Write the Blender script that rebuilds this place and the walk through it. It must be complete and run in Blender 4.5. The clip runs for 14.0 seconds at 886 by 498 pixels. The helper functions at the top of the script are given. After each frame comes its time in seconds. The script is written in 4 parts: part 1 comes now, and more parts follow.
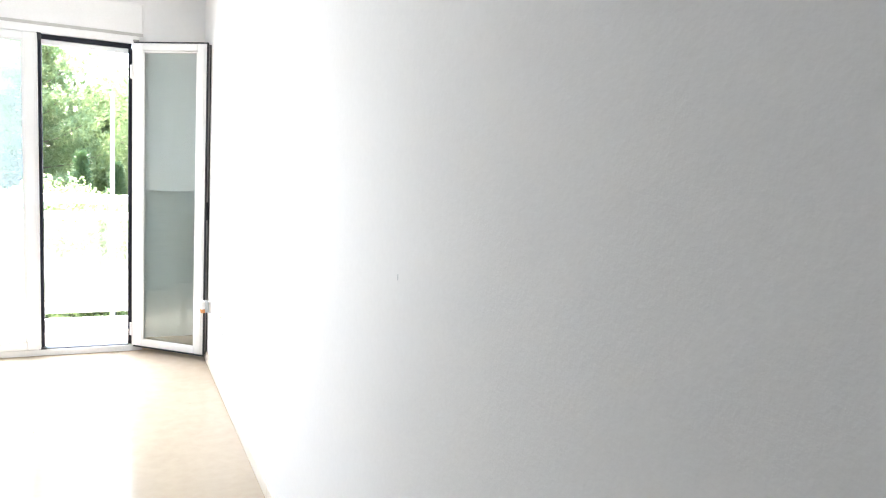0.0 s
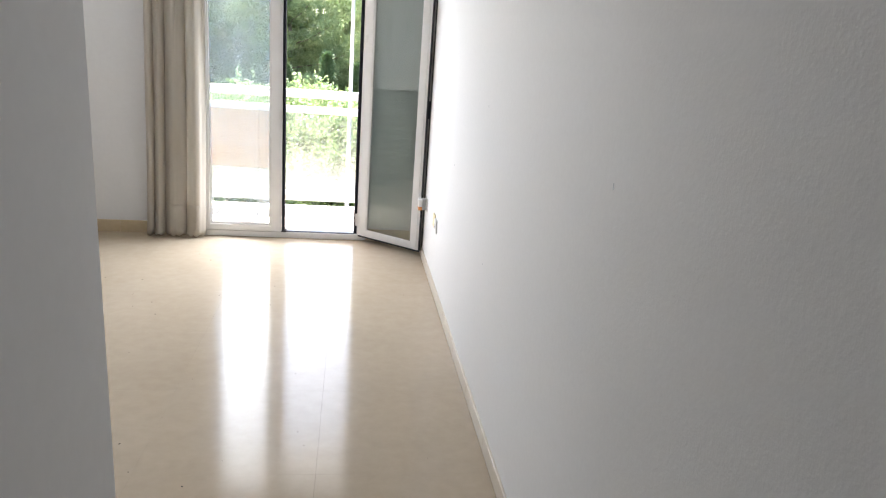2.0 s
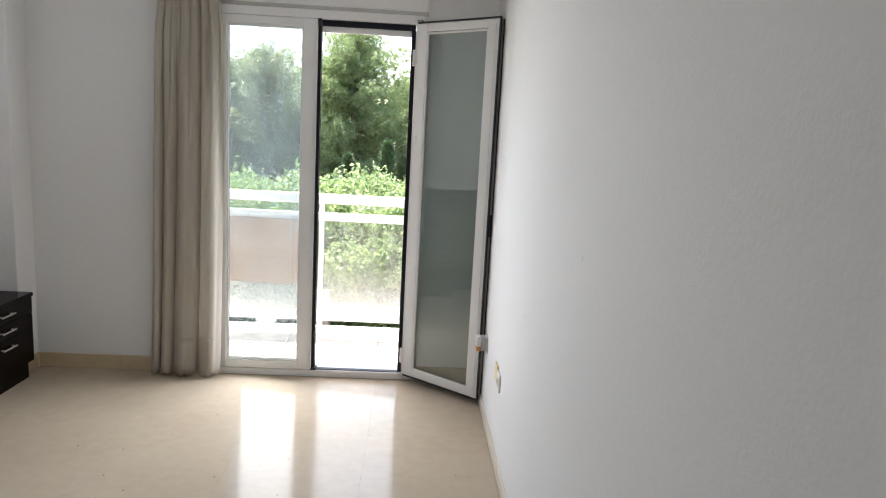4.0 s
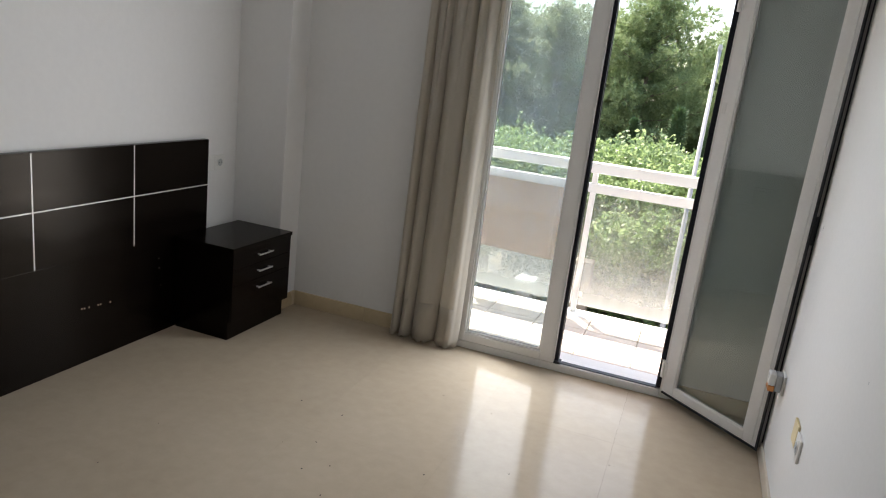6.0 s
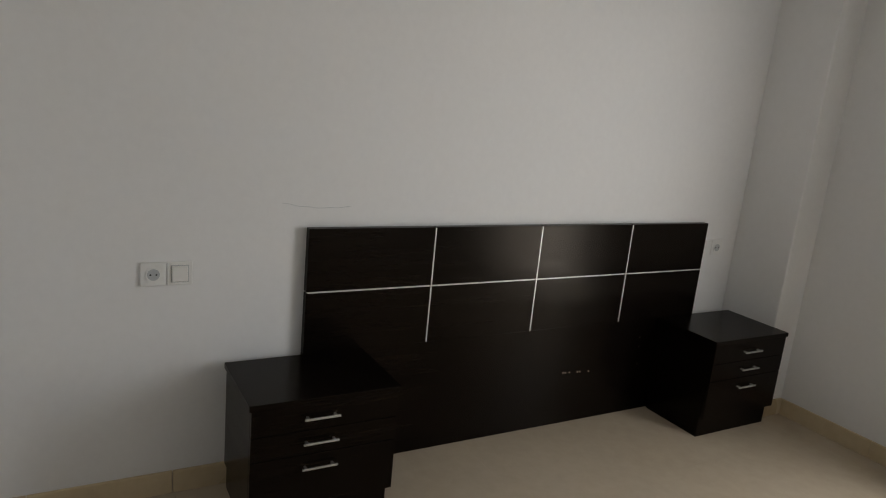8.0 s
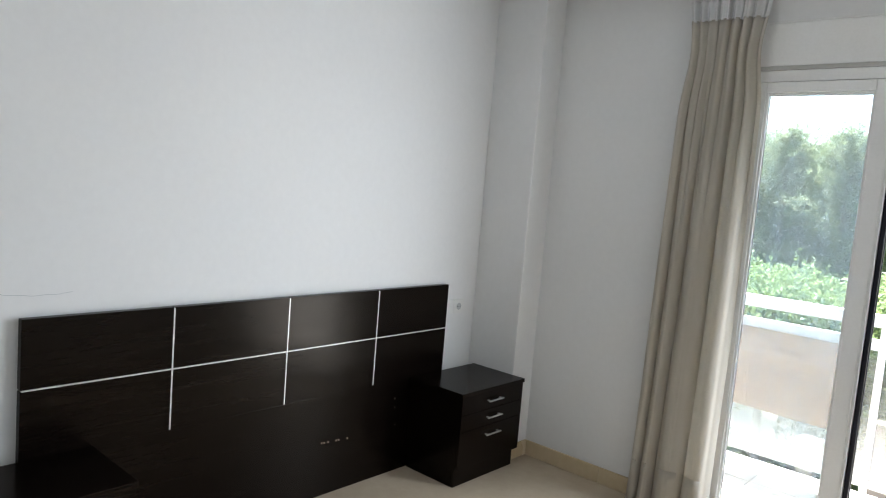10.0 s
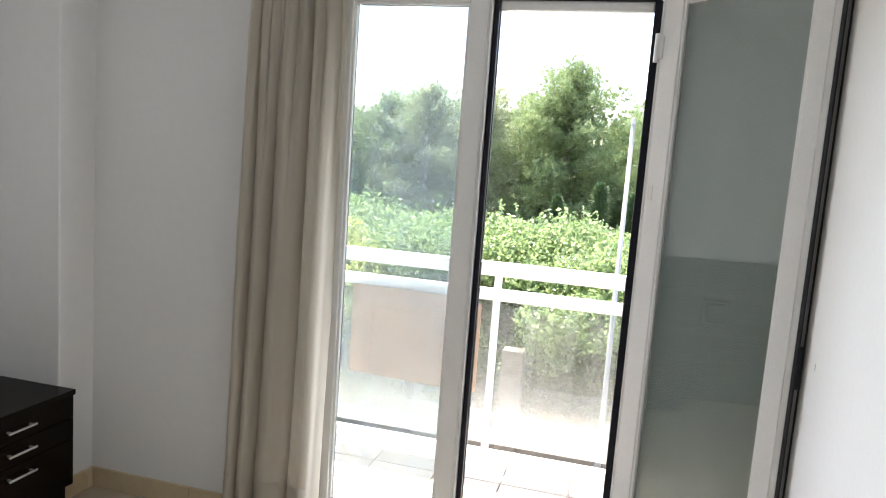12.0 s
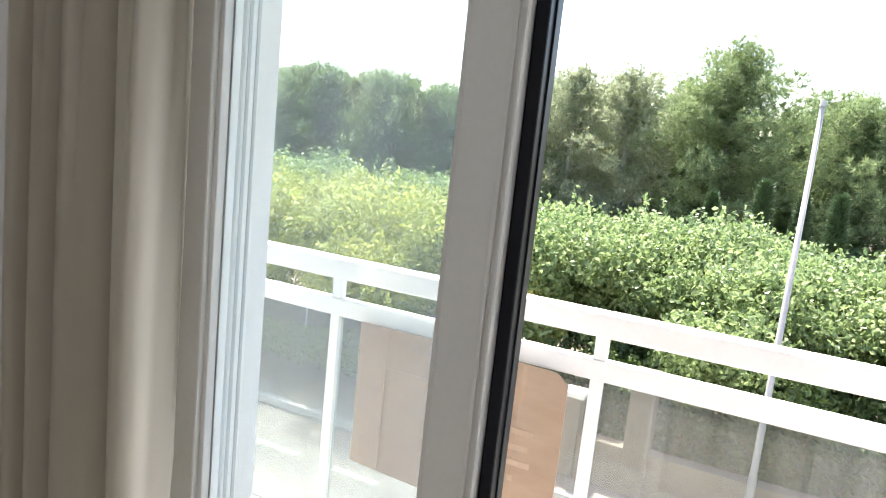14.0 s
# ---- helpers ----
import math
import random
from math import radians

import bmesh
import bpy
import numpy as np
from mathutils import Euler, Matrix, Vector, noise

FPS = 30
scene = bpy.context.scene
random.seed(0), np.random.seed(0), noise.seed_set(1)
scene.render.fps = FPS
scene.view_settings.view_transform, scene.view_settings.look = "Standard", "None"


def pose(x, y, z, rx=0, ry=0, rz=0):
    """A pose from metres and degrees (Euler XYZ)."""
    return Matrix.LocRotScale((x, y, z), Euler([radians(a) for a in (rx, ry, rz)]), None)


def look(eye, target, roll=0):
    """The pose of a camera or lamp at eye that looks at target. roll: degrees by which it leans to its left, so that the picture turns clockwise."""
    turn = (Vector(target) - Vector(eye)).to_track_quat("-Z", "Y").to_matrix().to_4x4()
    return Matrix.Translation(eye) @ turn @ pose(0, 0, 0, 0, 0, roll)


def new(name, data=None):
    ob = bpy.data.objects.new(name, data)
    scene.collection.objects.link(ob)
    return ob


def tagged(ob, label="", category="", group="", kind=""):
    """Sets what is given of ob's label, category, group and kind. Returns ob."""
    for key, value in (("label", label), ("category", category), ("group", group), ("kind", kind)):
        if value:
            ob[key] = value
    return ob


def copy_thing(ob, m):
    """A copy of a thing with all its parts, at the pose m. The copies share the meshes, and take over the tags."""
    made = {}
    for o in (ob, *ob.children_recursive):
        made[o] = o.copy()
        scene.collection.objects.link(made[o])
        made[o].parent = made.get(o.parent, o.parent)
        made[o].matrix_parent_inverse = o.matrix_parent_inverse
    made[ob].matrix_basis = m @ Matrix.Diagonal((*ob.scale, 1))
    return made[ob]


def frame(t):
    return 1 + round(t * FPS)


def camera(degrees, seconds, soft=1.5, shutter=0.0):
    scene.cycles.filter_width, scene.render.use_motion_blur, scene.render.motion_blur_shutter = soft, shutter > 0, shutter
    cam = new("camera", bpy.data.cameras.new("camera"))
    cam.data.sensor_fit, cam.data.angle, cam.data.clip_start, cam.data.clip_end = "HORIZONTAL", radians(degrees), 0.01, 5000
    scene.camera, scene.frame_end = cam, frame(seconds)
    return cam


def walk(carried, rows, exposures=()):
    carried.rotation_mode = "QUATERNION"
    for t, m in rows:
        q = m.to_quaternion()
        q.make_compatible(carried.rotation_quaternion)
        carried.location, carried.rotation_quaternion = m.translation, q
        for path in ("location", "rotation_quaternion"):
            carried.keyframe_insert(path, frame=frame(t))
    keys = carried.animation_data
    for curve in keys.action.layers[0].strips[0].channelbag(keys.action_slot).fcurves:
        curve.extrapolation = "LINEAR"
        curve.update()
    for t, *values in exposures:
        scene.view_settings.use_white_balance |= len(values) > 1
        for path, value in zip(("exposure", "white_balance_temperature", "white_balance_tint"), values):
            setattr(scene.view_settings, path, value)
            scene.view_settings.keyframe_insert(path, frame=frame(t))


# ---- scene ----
cam = camera(65.1, 14.0, soft=1.1)
PATH = [
    (0, (-0.58, -5.247, 1.437), (0.282, -3.459, 1.193), 3.3),
    (0.5, (-0.55, -5.207, 1.41), (-0.002, -3.308, 1.104), 4.0),
    (1, (-0.554, -5.206, 1.385), (-0.186, -3.286, 0.965), 4.3),
    (1.5, (-0.495, -5.155, 1.377), (-0.214, -3.239, 0.876), 4.2),
    (2, (-0.517, -5.121, 1.409), (-0.244, -3.215, 0.866), 4.2),
    (2.5, (-0.511, -4.909, 1.458), (-0.267, -2.971, 1.03), 4.4),
    (2.7, (-0.517, -4.828, 1.472), (-0.276, -2.877, 1.107), 4.6),
    (4.8, (-0.375, -3.857, 1.514), (-0.442, -1.886, 1.185), 4.1),
    (5, (-0.422, -3.842, 1.514), (-0.538, -1.877, 1.158), 5.0),
    (5.5, (-0.408, -3.657, 1.49), (-0.788, -1.743, 1.051), 6.2),
    (6, (-0.479, -3.505, 1.488), (-1.121, -1.678, 0.99), 6.8),
    (6.5, (-0.521, -3.408, 1.475), (-1.505, -1.754, 0.934), 6.6),
    (7, (-0.583, -3.381, 1.447), (-1.89, -1.975, 0.884), 6.9),
    (7.2, (-0.576, -3.385, 1.474), (-1.974, -2.079, 0.891), 6.2),
    (8.25, (-0.55, -3.387, 1.53), (-2.28, -2.44, 1.10), 5.6),
    (9.3, (-0.522, -3.384, 1.573), (-2.11, -2.197, 1.31), 4.7),
    (9.5, (-0.489, -3.364, 1.578), (-2.031, -2.114, 1.336), 4.8),
    (10, (-0.427, -3.337, 1.551), (-1.754, -1.853, 1.358), 4.7),
    (10.5, (-0.423, -3.275, 1.521), (-1.457, -1.571, 1.356), 3.9),
    (11, (-0.421, -3.052, 1.529), (-1.204, -1.221, 1.347), 4.0),
    (11.5, (-0.442, -2.749, 1.508), (-1.066, -0.863, 1.28), 4.1),
    (12, (-0.492, -2.42, 1.517), (-0.995, -0.5, 1.267), 4.2),
    (12.5, (-0.482, -1.952, 1.497), (-0.941, -0.025, 1.222), 4.7),
    (13, (-0.514, -1.518, 1.48), (-0.999, 0.4, 1.187), 4.6),
    (13.5, (-0.58, -1.125, 1.429), (-1.169, 0.766, 1.155), 4.5),
    (14, (-0.687, -0.838, 1.463), (-1.56, 0.933, 1.142), 6.0),
]
EXPOSURES = [(0, 4.22, 6500, 13), (0.5, 4.0, 6500, 13), (1, 3.6, 6500, 14), (1.5, 3.35, 6600, 15), (2, 3.12, 6750, 15), (2.5, 2.92, 6700, 15), (5, 2.22, 6800, 14), (5.5, 2.05, 6800, 14), (6, 1.95, 6900, 14), (6.5, 1.75, 7250, 14), (7.2, 1.68, 7500, 14), (9.5, 2.6, 6500, 11), (10.5, 2.78, 6400, 10), (11, 2.82, 6400, 10), (11.5, 2.8, 6500, 11), (12, 2.58, 6700, 13), (12.5, 2.46, 6900, 14), (13.2, 2.38, 6800, 13), (14, 2.19, 6800, 13)]
walk(cam, [(t, look(eye, target, roll)) for t, eye, target, roll in PATH],
     exposures=EXPOSURES)


# ---- world, sun, window light ----
SUN_ELEV, SUN_AZ = 64.0, -38.0          # azimuth from +y towards +x
world = bpy.data.worlds.new("sky_world")
scene.world = world
world.use_nodes = True
wn = world.node_tree.nodes
sky = wn.new("ShaderNodeTexSky")
sky.sky_type = "NISHITA"
sky.sun_disc = False
sky.sun_elevation = radians(SUN_ELEV)
sky.sun_rotation = radians(SUN_AZ)
sky.dust_density = 1.5
sky.air_density = 1.0
wn["Background"].inputs[1].default_value = 0.15
world.node_tree.links.new(sky.outputs[0], wn["Background"].inputs[0])

sun_dir = Vector((math.sin(radians(SUN_AZ)) * math.cos(radians(SUN_ELEV)),
                  math.cos(radians(SUN_AZ)) * math.cos(radians(SUN_ELEV)), math.sin(radians(SUN_ELEV))))
sun = new("sun", bpy.data.lights.new("sun", "SUN"))
sun.data.energy = 5.0
sun.data.angle = radians(0.6)
sun.data.color = (1.0, 0.96, 0.9)
sun.matrix_world = look(sun_dir * 30, (0, 0, 0))

# the sky's light that falls through the two halves of the balcony door
for px, pw, watts, spread, aim in ((-1.268, 0.345, 3.8, 164, -0.72), (-0.73, 0.48, 2.5, 158, -0.52)):
    daylight = new("window_daylight", bpy.data.lights.new("window_daylight", "AREA"))
    daylight.data.shape = "RECTANGLE"
    daylight.data.size, daylight.data.size_y = pw, 1.97
    daylight.data.energy = watts
    daylight.data.spread = radians(spread)
    daylight.data.color = (0.87, 0.94, 1.0)
    daylight.matrix_world = look((px, -0.10, 1.08), (px + aim, -3, 0.91))


# ---- materials ----
def material(name):
    m = bpy.data.materials.new(name)
    m.use_nodes = True
    t = m.node_tree
    b = t.nodes["Principled BSDF"]
    return m, t, b


def put(t, kind, **kw):
    n = t.nodes.new(kind)
    for k, v in kw.items():
        n.inputs[k.replace("_", " ")].default_value = v
    return n


def coords(t, local=False):
    if local:
        return t.nodes.new("ShaderNodeTexCoord").outputs["Object"]
    return t.nodes.new("ShaderNodeNewGeometry").outputs["Position"]


def surface(name, c1, c2, rough=0.5, grain=40.0, patch=2.0, bump=0.1, bump_scale=None, metal=0.0, stretch=(1, 1, 1),
            local=False, rough_var=0.1, coat=0.0, patch_amount=0.5, per_piece=0.0, bump_dist=0.01, spec=0.5):
    """Two-scale noise colour, gloss variation and fine relief."""
    m, t, b = material(name)
    L = t.links.new
    mp = t.nodes.new("ShaderNodeMapping")
    mp.inputs["Scale"].default_value = stretch
    L(coords(t, local), mp.inputs[0])
    fine = put(t, "ShaderNodeTexNoise", Scale=grain, Detail=5.0, Roughness=0.6)
    wide = put(t, "ShaderNodeTexNoise", Scale=patch, Detail=3.0)
    L(mp.outputs[0], fine.inputs["Vector"])
    L(mp.outputs[0], wide.inputs["Vector"])
    mix = put(t, "ShaderNodeMix")
    mix.inputs["Factor"].default_value = patch_amount
    L(fine.outputs["Fac"], mix.inputs["A"])
    L(wide.outputs["Fac"], mix.inputs["B"])
    fac = mix.outputs["Result"]
    if per_piece:
        info = t.nodes.new("ShaderNodeObjectInfo")
        mr = put(t, "ShaderNodeMapRange")
        mr.inputs["To Min"].default_value, mr.inputs["To Max"].default_value = -per_piece, per_piece
        L(info.outputs["Random"], mr.inputs["Value"])
        add = t.nodes.new("ShaderNodeMath")
        L(fac, add.inputs[0])
        L(mr.outputs[0], add.inputs[1])
        fac = add.outputs[0]
    ramp = t.nodes.new("ShaderNodeValToRGB")
    ramp.color_ramp.elements[0].position, ramp.color_ramp.elements[1].position = 0.32, 0.68
    ramp.color_ramp.elements[0].color = (*c1, 1)
    ramp.color_ramp.elements[1].color = (*c2, 1)
    L(fac, ramp.inputs[0])
    L(ramp.outputs[0], b.inputs["Base Color"])
    rr = put(t, "ShaderNodeMapRange")
    rr.inputs["To Min"].default_value = max(0.0, rough - rough_var)
    rr.inputs["To Max"].default_value = min(1.0, rough + rough_var)
    L(wide.outputs["Fac"], rr.inputs["Value"])
    L(rr.outputs[0], b.inputs["Roughness"])
    b.inputs["Metallic"].default_value = metal
    b.inputs["Coat Weight"].default_value = coat
    b.inputs["Specular IOR Level"].default_value = spec
    if bump:
        rel = put(t, "ShaderNodeTexNoise", Scale=bump_scale or grain, Detail=4.0)
        L(mp.outputs[0], rel.inputs["Vector"])
        bp = put(t, "ShaderNodeBump", Strength=bump, Distance=bump_dist)
        L(rel.outputs["Fac"], bp.inputs["Height"])
        L(bp.outputs[0], b.inputs["Normal"])
    return m


def pane_material(name, tint, haze=0.0, haze_colour=(0.8, 0.8, 0.78), streak=(6, 6, 1.2), rough=0.0, foot_haze=None, mirror=0.04):
    """Thin glass: tinted clear passage, mirror gloss by Fresnel, and a film: dust on the railing, painted haze on the
    door.
    """
    m, t, b = material(name)
    L = t.links.new
    t.nodes.remove(b)
    out = t.nodes["Material Output"]
    clear = put(t, "ShaderNodeBsdfTransparent")
    clear.inputs[0].default_value = (*tint, 1)
    gloss = put(t, "ShaderNodeBsdfGlossy", Roughness=rough)
    lw = put(t, "ShaderNodeLayerWeight", Blend=0.5)
    pw = t.nodes.new("ShaderNodeMath")
    pw.operation = "POWER"
    pw.inputs[1].default_value = 4.5
    L(lw.outputs["Facing"], pw.inputs[0])
    fres = put(t, "ShaderNodeMapRange")
    fres.inputs["To Min"].default_value, fres.inputs["To Max"].default_value = mirror, 0.75
    L(pw.outputs[0], fres.inputs["Value"])
    glass = t.nodes.new("ShaderNodeMixShader")
    L(fres.outputs[0], glass.inputs[0])
    L(clear.outputs[0], glass.inputs[1])
    L(gloss.outputs[0], glass.inputs[2])
    last = glass
    if haze:
        haze_behind = put(t, "ShaderNodeBsdfTranslucent")
        haze_behind.inputs[0].default_value = (*haze_colour, 1)
        haze_front = put(t, "ShaderNodeBsdfDiffuse")
        haze_front.inputs[0].default_value = (*haze_colour, 1)
        both = t.nodes.new("ShaderNodeMixShader")
        both.inputs[0].default_value = 0.5
        L(haze_behind.outputs[0], both.inputs[1])
        L(haze_front.outputs[0], both.inputs[2])
        mp = t.nodes.new("ShaderNodeMapping")
        mp.inputs["Scale"].default_value = streak
        L(coords(t), mp.inputs[0])
        nz = put(t, "ShaderNodeTexNoise", Scale=2.2, Detail=2.5, Roughness=0.5)
        L(mp.outputs[0], nz.inputs["Vector"])
        mr = put(t, "ShaderNodeMapRange")
        mr.inputs["From Min"].default_value, mr.inputs["From Max"].default_value = 0.25, 0.75
        mr.inputs["To Min"].default_value, mr.inputs["To Max"].default_value = haze * 0.55, haze * 1.45
        L(nz.outputs["Fac"], mr.inputs["Value"])
        film = t.nodes.new("ShaderNodeMixShader")
        amount = mr.outputs[0]
        if foot_haze:      # the film grows denser towards the foot of the pane: bottom, top, how dense
            xyz = t.nodes.new("ShaderNodeSeparateXYZ")
            L(coords(t), xyz.inputs[0])
            up = put(t, "ShaderNodeMapRange")
            up.inputs["From Min"].default_value, up.inputs["From Max"].default_value = foot_haze[0], foot_haze[1]
            up.inputs["To Min"].default_value, up.inputs["To Max"].default_value = 1.0, 0.0
            L(xyz.outputs["Z"], up.inputs["Value"])
            curve = t.nodes.new("ShaderNodeMath")
            curve.operation = "POWER"
            curve.inputs[1].default_value = 2.0
            L(up.outputs[0], curve.inputs[0])
            dense = t.nodes.new("ShaderNodeMath")
            dense.operation = "MULTIPLY_ADD"
            dense.inputs[1].default_value = foot_haze[2]
            L(curve.outputs[0], dense.inputs[0])
            L(amount, dense.inputs[2])
            amount = dense.outputs[0]
        L(amount, film.inputs[0])
        L(glass.outputs[0], film.inputs[1])
        L(both.outputs[0], film.inputs[2])
        last = film
    L(last.outputs[0], out.inputs["Surface"])
    return m


def foliage(name, c1, c2, c3, translucent=0.3, rough=0.45):
    """Leaves that differ one from another, and let some light through."""
    m, t, b = material(name)
    L = t.links.new
    geo = t.nodes.new("ShaderNodeNewGeometry")
    ramp = t.nodes.new("ShaderNodeValToRGB")
    e = ramp.color_ramp.elements
    e[0].color, e[1].color = (*c1, 1), (*c3, 1)
    mid = ramp.color_ramp.elements.new(0.55)
    mid.color = (*c2, 1)
    nz = put(t, "ShaderNodeTexNoise", Scale=0.8, Detail=3.0)
    L(geo.outputs["Position"], nz.inputs["Vector"])
    mix = put(t, "ShaderNodeMix")
    mix.inputs["Factor"].default_value = 0.45
    L(geo.outputs["Random Per Island"], mix.inputs["A"])
    L(nz.outputs["Fac"], mix.inputs["B"])
    L(mix.outputs["Result"], ramp.inputs[0])
    L(ramp.outputs[0], b.inputs["Base Color"])
    b.inputs["Roughness"].default_value = rough
    tr = t.nodes.new("ShaderNodeBsdfTranslucent")
    L(ramp.outputs[0], tr.inputs[0])
    ms = t.nodes.new("ShaderNodeMixShader")
    ms.inputs[0].default_value = translucent
    L(b.outputs[0], ms.inputs[1])
    L(tr.outputs[0], ms.inputs[2])
    L(ms.outputs[0], t.nodes["Material Output"].inputs["Surface"])
    return m


def cloth(name, c1, c2, translucent=0.35):
    m = surface(name, c1, c2, rough=0.9, grain=260, patch=3, bump=0.25, bump_scale=420, bump_dist=0.002, spec=0.1)
    t = m.node_tree
    b = t.nodes["Principled BSDF"]
    tr = t.nodes.new("ShaderNodeBsdfTranslucent")
    tr.inputs[0].default_value = (*c2, 1)
    ms = t.nodes.new("ShaderNodeMixShader")
    ms.inputs[0].default_value = translucent
    t.links.new(b.outputs[0], ms.inputs[1])
    t.links.new(tr.outputs[0], ms.inputs[2])
    t.links.new(ms.outputs[0], t.nodes["Material Output"].inputs["Surface"])
    return m


M_WALL = surface("wall_paint", (0.76, 0.755, 0.745), (0.80, 0.795, 0.785), rough=0.8, grain=60, patch=1.1, bump=0.16,
                 bump_scale=120, bump_dist=0.003, spec=0.25)
M_PLASTER = surface("smooth_wall_paint", (0.77, 0.765, 0.76), (0.81, 0.805, 0.8), rough=0.75, grain=30, patch=1.3, bump=0.12,
                    bump_scale=50, bump_dist=0.003, spec=0.25)
M_CEIL = surface("ceiling_paint", (0.79, 0.785, 0.77), (0.83, 0.825, 0.81), rough=0.85, grain=40, patch=1.5, bump=0.1, bump_scale=80)
M_TILE = surface("polished_cream_marble", (0.455, 0.375, 0.28), (0.52, 0.438, 0.338), rough=0.13, grain=16, patch=1.6, bump=0.012,
                 bump_scale=3.0, rough_var=0.04, per_piece=0.03, spec=0.10)
M_JOINT = surface("tile_joint", (0.44, 0.365, 0.275), (0.50, 0.42, 0.32), rough=0.25, grain=60)
M_SKIRT = surface("cream_skirting", (0.55, 0.43, 0.27), (0.64, 0.52, 0.35), rough=0.3, grain=22, patch=3, bump=0.03, per_piece=0.02)
# the same cream skirting, lightened in colour for the light it catches
M_SKIRT_LIT = surface("lit_cream_skirting", (0.62, 0.55, 0.45), (0.70, 0.63, 0.53), rough=0.35, grain=22, patch=3, bump=0.03, per_piece=0.05)
M_FRAME = surface("white_lacquered_aluminium", (0.80, 0.795, 0.78), (0.86, 0.855, 0.845), rough=0.38, grain=90, patch=4, bump=0.02, spec=0.5)
M_TRIM = surface("greyed_trim", (0.46, 0.45, 0.43), (0.54, 0.53, 0.51), rough=0.5, grain=90, patch=4, bump=0.02)
M_BLACK = surface("black_rubber", (0.012, 0.013, 0.018), (0.022, 0.024, 0.03), rough=0.5, grain=80, bump=0.05)
M_GREY = surface("grey_aluminium", (0.38, 0.37, 0.36), (0.46, 0.45, 0.44), rough=0.4, grain=80, bump=0.03, metal=0.6)
M_BLUEFRAME = surface("dark_blue_screen_frame", (0.006, 0.0065, 0.012), (0.011, 0.012, 0.02), rough=0.4, spec=0.25, grain=80, bump=0.03)
# the bluish film is painted haze that lightens the view through the closed pane
M_PANE = pane_material("door_pane", (0.90, 0.95, 0.94), haze=0.12, haze_colour=(0.74, 0.83, 0.90), mirror=0.06)
# the greenish film paints in the brighter look of the open pane
M_PANE_OPEN = pane_material("open_leaf_pane", (0.86, 0.895, 0.885), haze=0.045, haze_colour=(0.66, 0.82, 0.78), mirror=0.10)
M_RAILGLASS = pane_material("dusty_balcony_glass", (0.86, 0.89, 0.87), haze=0.055, haze_colour=(0.8, 0.76, 0.71), streak=(8, 8, 0.5), foot_haze=(0.04, 0.60, 0.32))
M_WENGE = surface("dark_wenge_veneer", (0.003, 0.002, 0.0016), (0.006, 0.0038, 0.0028), spec=0.13, rough=0.22, grain=14, patch=3, bump=0.04,
                  bump_scale=60, stretch=(1, 0.35, 6), rough_var=0.1, bump_dist=0.002)
M_WENGE.node_tree.nodes["Principled BSDF"].inputs["Specular Tint"].default_value = (1.0, 0.84, 0.68, 1)
M_STEEL = surface("brushed_aluminium", (0.62, 0.62, 0.61), (0.74, 0.74, 0.73), rough=0.32, grain=120, patch=9, bump=0.03, metal=0.9)
M_STRIP = surface("silver_inlay_strip", (0.58, 0.565, 0.545), (0.68, 0.665, 0.645), rough=0.35, grain=120, patch=9, bump=0.02, metal=0.25)
M_CURTAIN = cloth("beige_curtain_cloth", (0.69, 0.645, 0.58), (0.78, 0.74, 0.675), 0.60)
M_TAPE = cloth("white_heading_tape", (0.76, 0.76, 0.76), (0.84, 0.84, 0.84), 0.3)
M_PLASTIC = surface("white_plastic", (0.74, 0.735, 0.71), (0.79, 0.785, 0.77), rough=0.35, grain=50, patch=8, bump=0.01)
M_YELLOWED = surface("yellowed_plastic", (0.70, 0.57, 0.30), (0.78, 0.65, 0.38), rough=0.45, grain=50, patch=12, bump=0.02)
M_ORANGE = surface("orange_plastic", (0.62, 0.24, 0.07), (0.70, 0.30, 0.10), rough=0.4, grain=60, bump=0.02)
M_GREYPL = surface("grey_plastic", (0.40, 0.42, 0.43), (0.48, 0.5, 0.51), rough=0.4, grain=60, bump=0.02)
M_DARKHOLE = surface("dark_socket_hole", (0.03, 0.03, 0.03), (0.05, 0.05, 0.05), rough=0.6, grain=60, bump=0)
M_CARD = surface("brown_cardboard", (0.34, 0.25, 0.185), (0.43, 0.33, 0.25), rough=0.85, grain=7, patch=2.5, bump=0.08, bump_scale=160,
                 stretch=(1, 1, 3), spec=0.15)
M_PRINT = surface("faded_print", (0.37, 0.275, 0.205), (0.46, 0.355, 0.27), rough=0.85, grain=40, patch=5, bump=0.02)
M_RAIL = surface("white_painted_rail", (0.82, 0.82, 0.81), (0.87, 0.87, 0.86), rough=0.4, grain=60, patch=5, bump=0.03)
M_BALCTILE = surface("balcony_terracotta_tile", (0.60, 0.52, 0.45), (0.70, 0.61, 0.535), rough=0.6, grain=25, patch=2, bump=0.05, per_piece=0.08)
M_RENDER = surface("facade_render", (0.72, 0.69, 0.62), (0.78, 0.75, 0.69), rough=0.9, grain=30, patch=1.2, bump=0.2, bump_scale=90)
M_ROAD = surface("asphalt", (0.075, 0.07, 0.066), (0.11, 0.103, 0.097), rough=0.9, grain=45, patch=0.6, bump=0.25, bump_scale=140)
M_PAINTLINE = surface("road_paint", (0.62, 0.62, 0.6), (0.72, 0.72, 0.7), rough=0.8, grain=25, bump=0.1)
M_KERB = surface("kerb_concrete", (0.36, 0.35, 0.33), (0.46, 0.45, 0.43), rough=0.9, grain=20, patch=1.5, bump=0.2, per_piece=0.1)
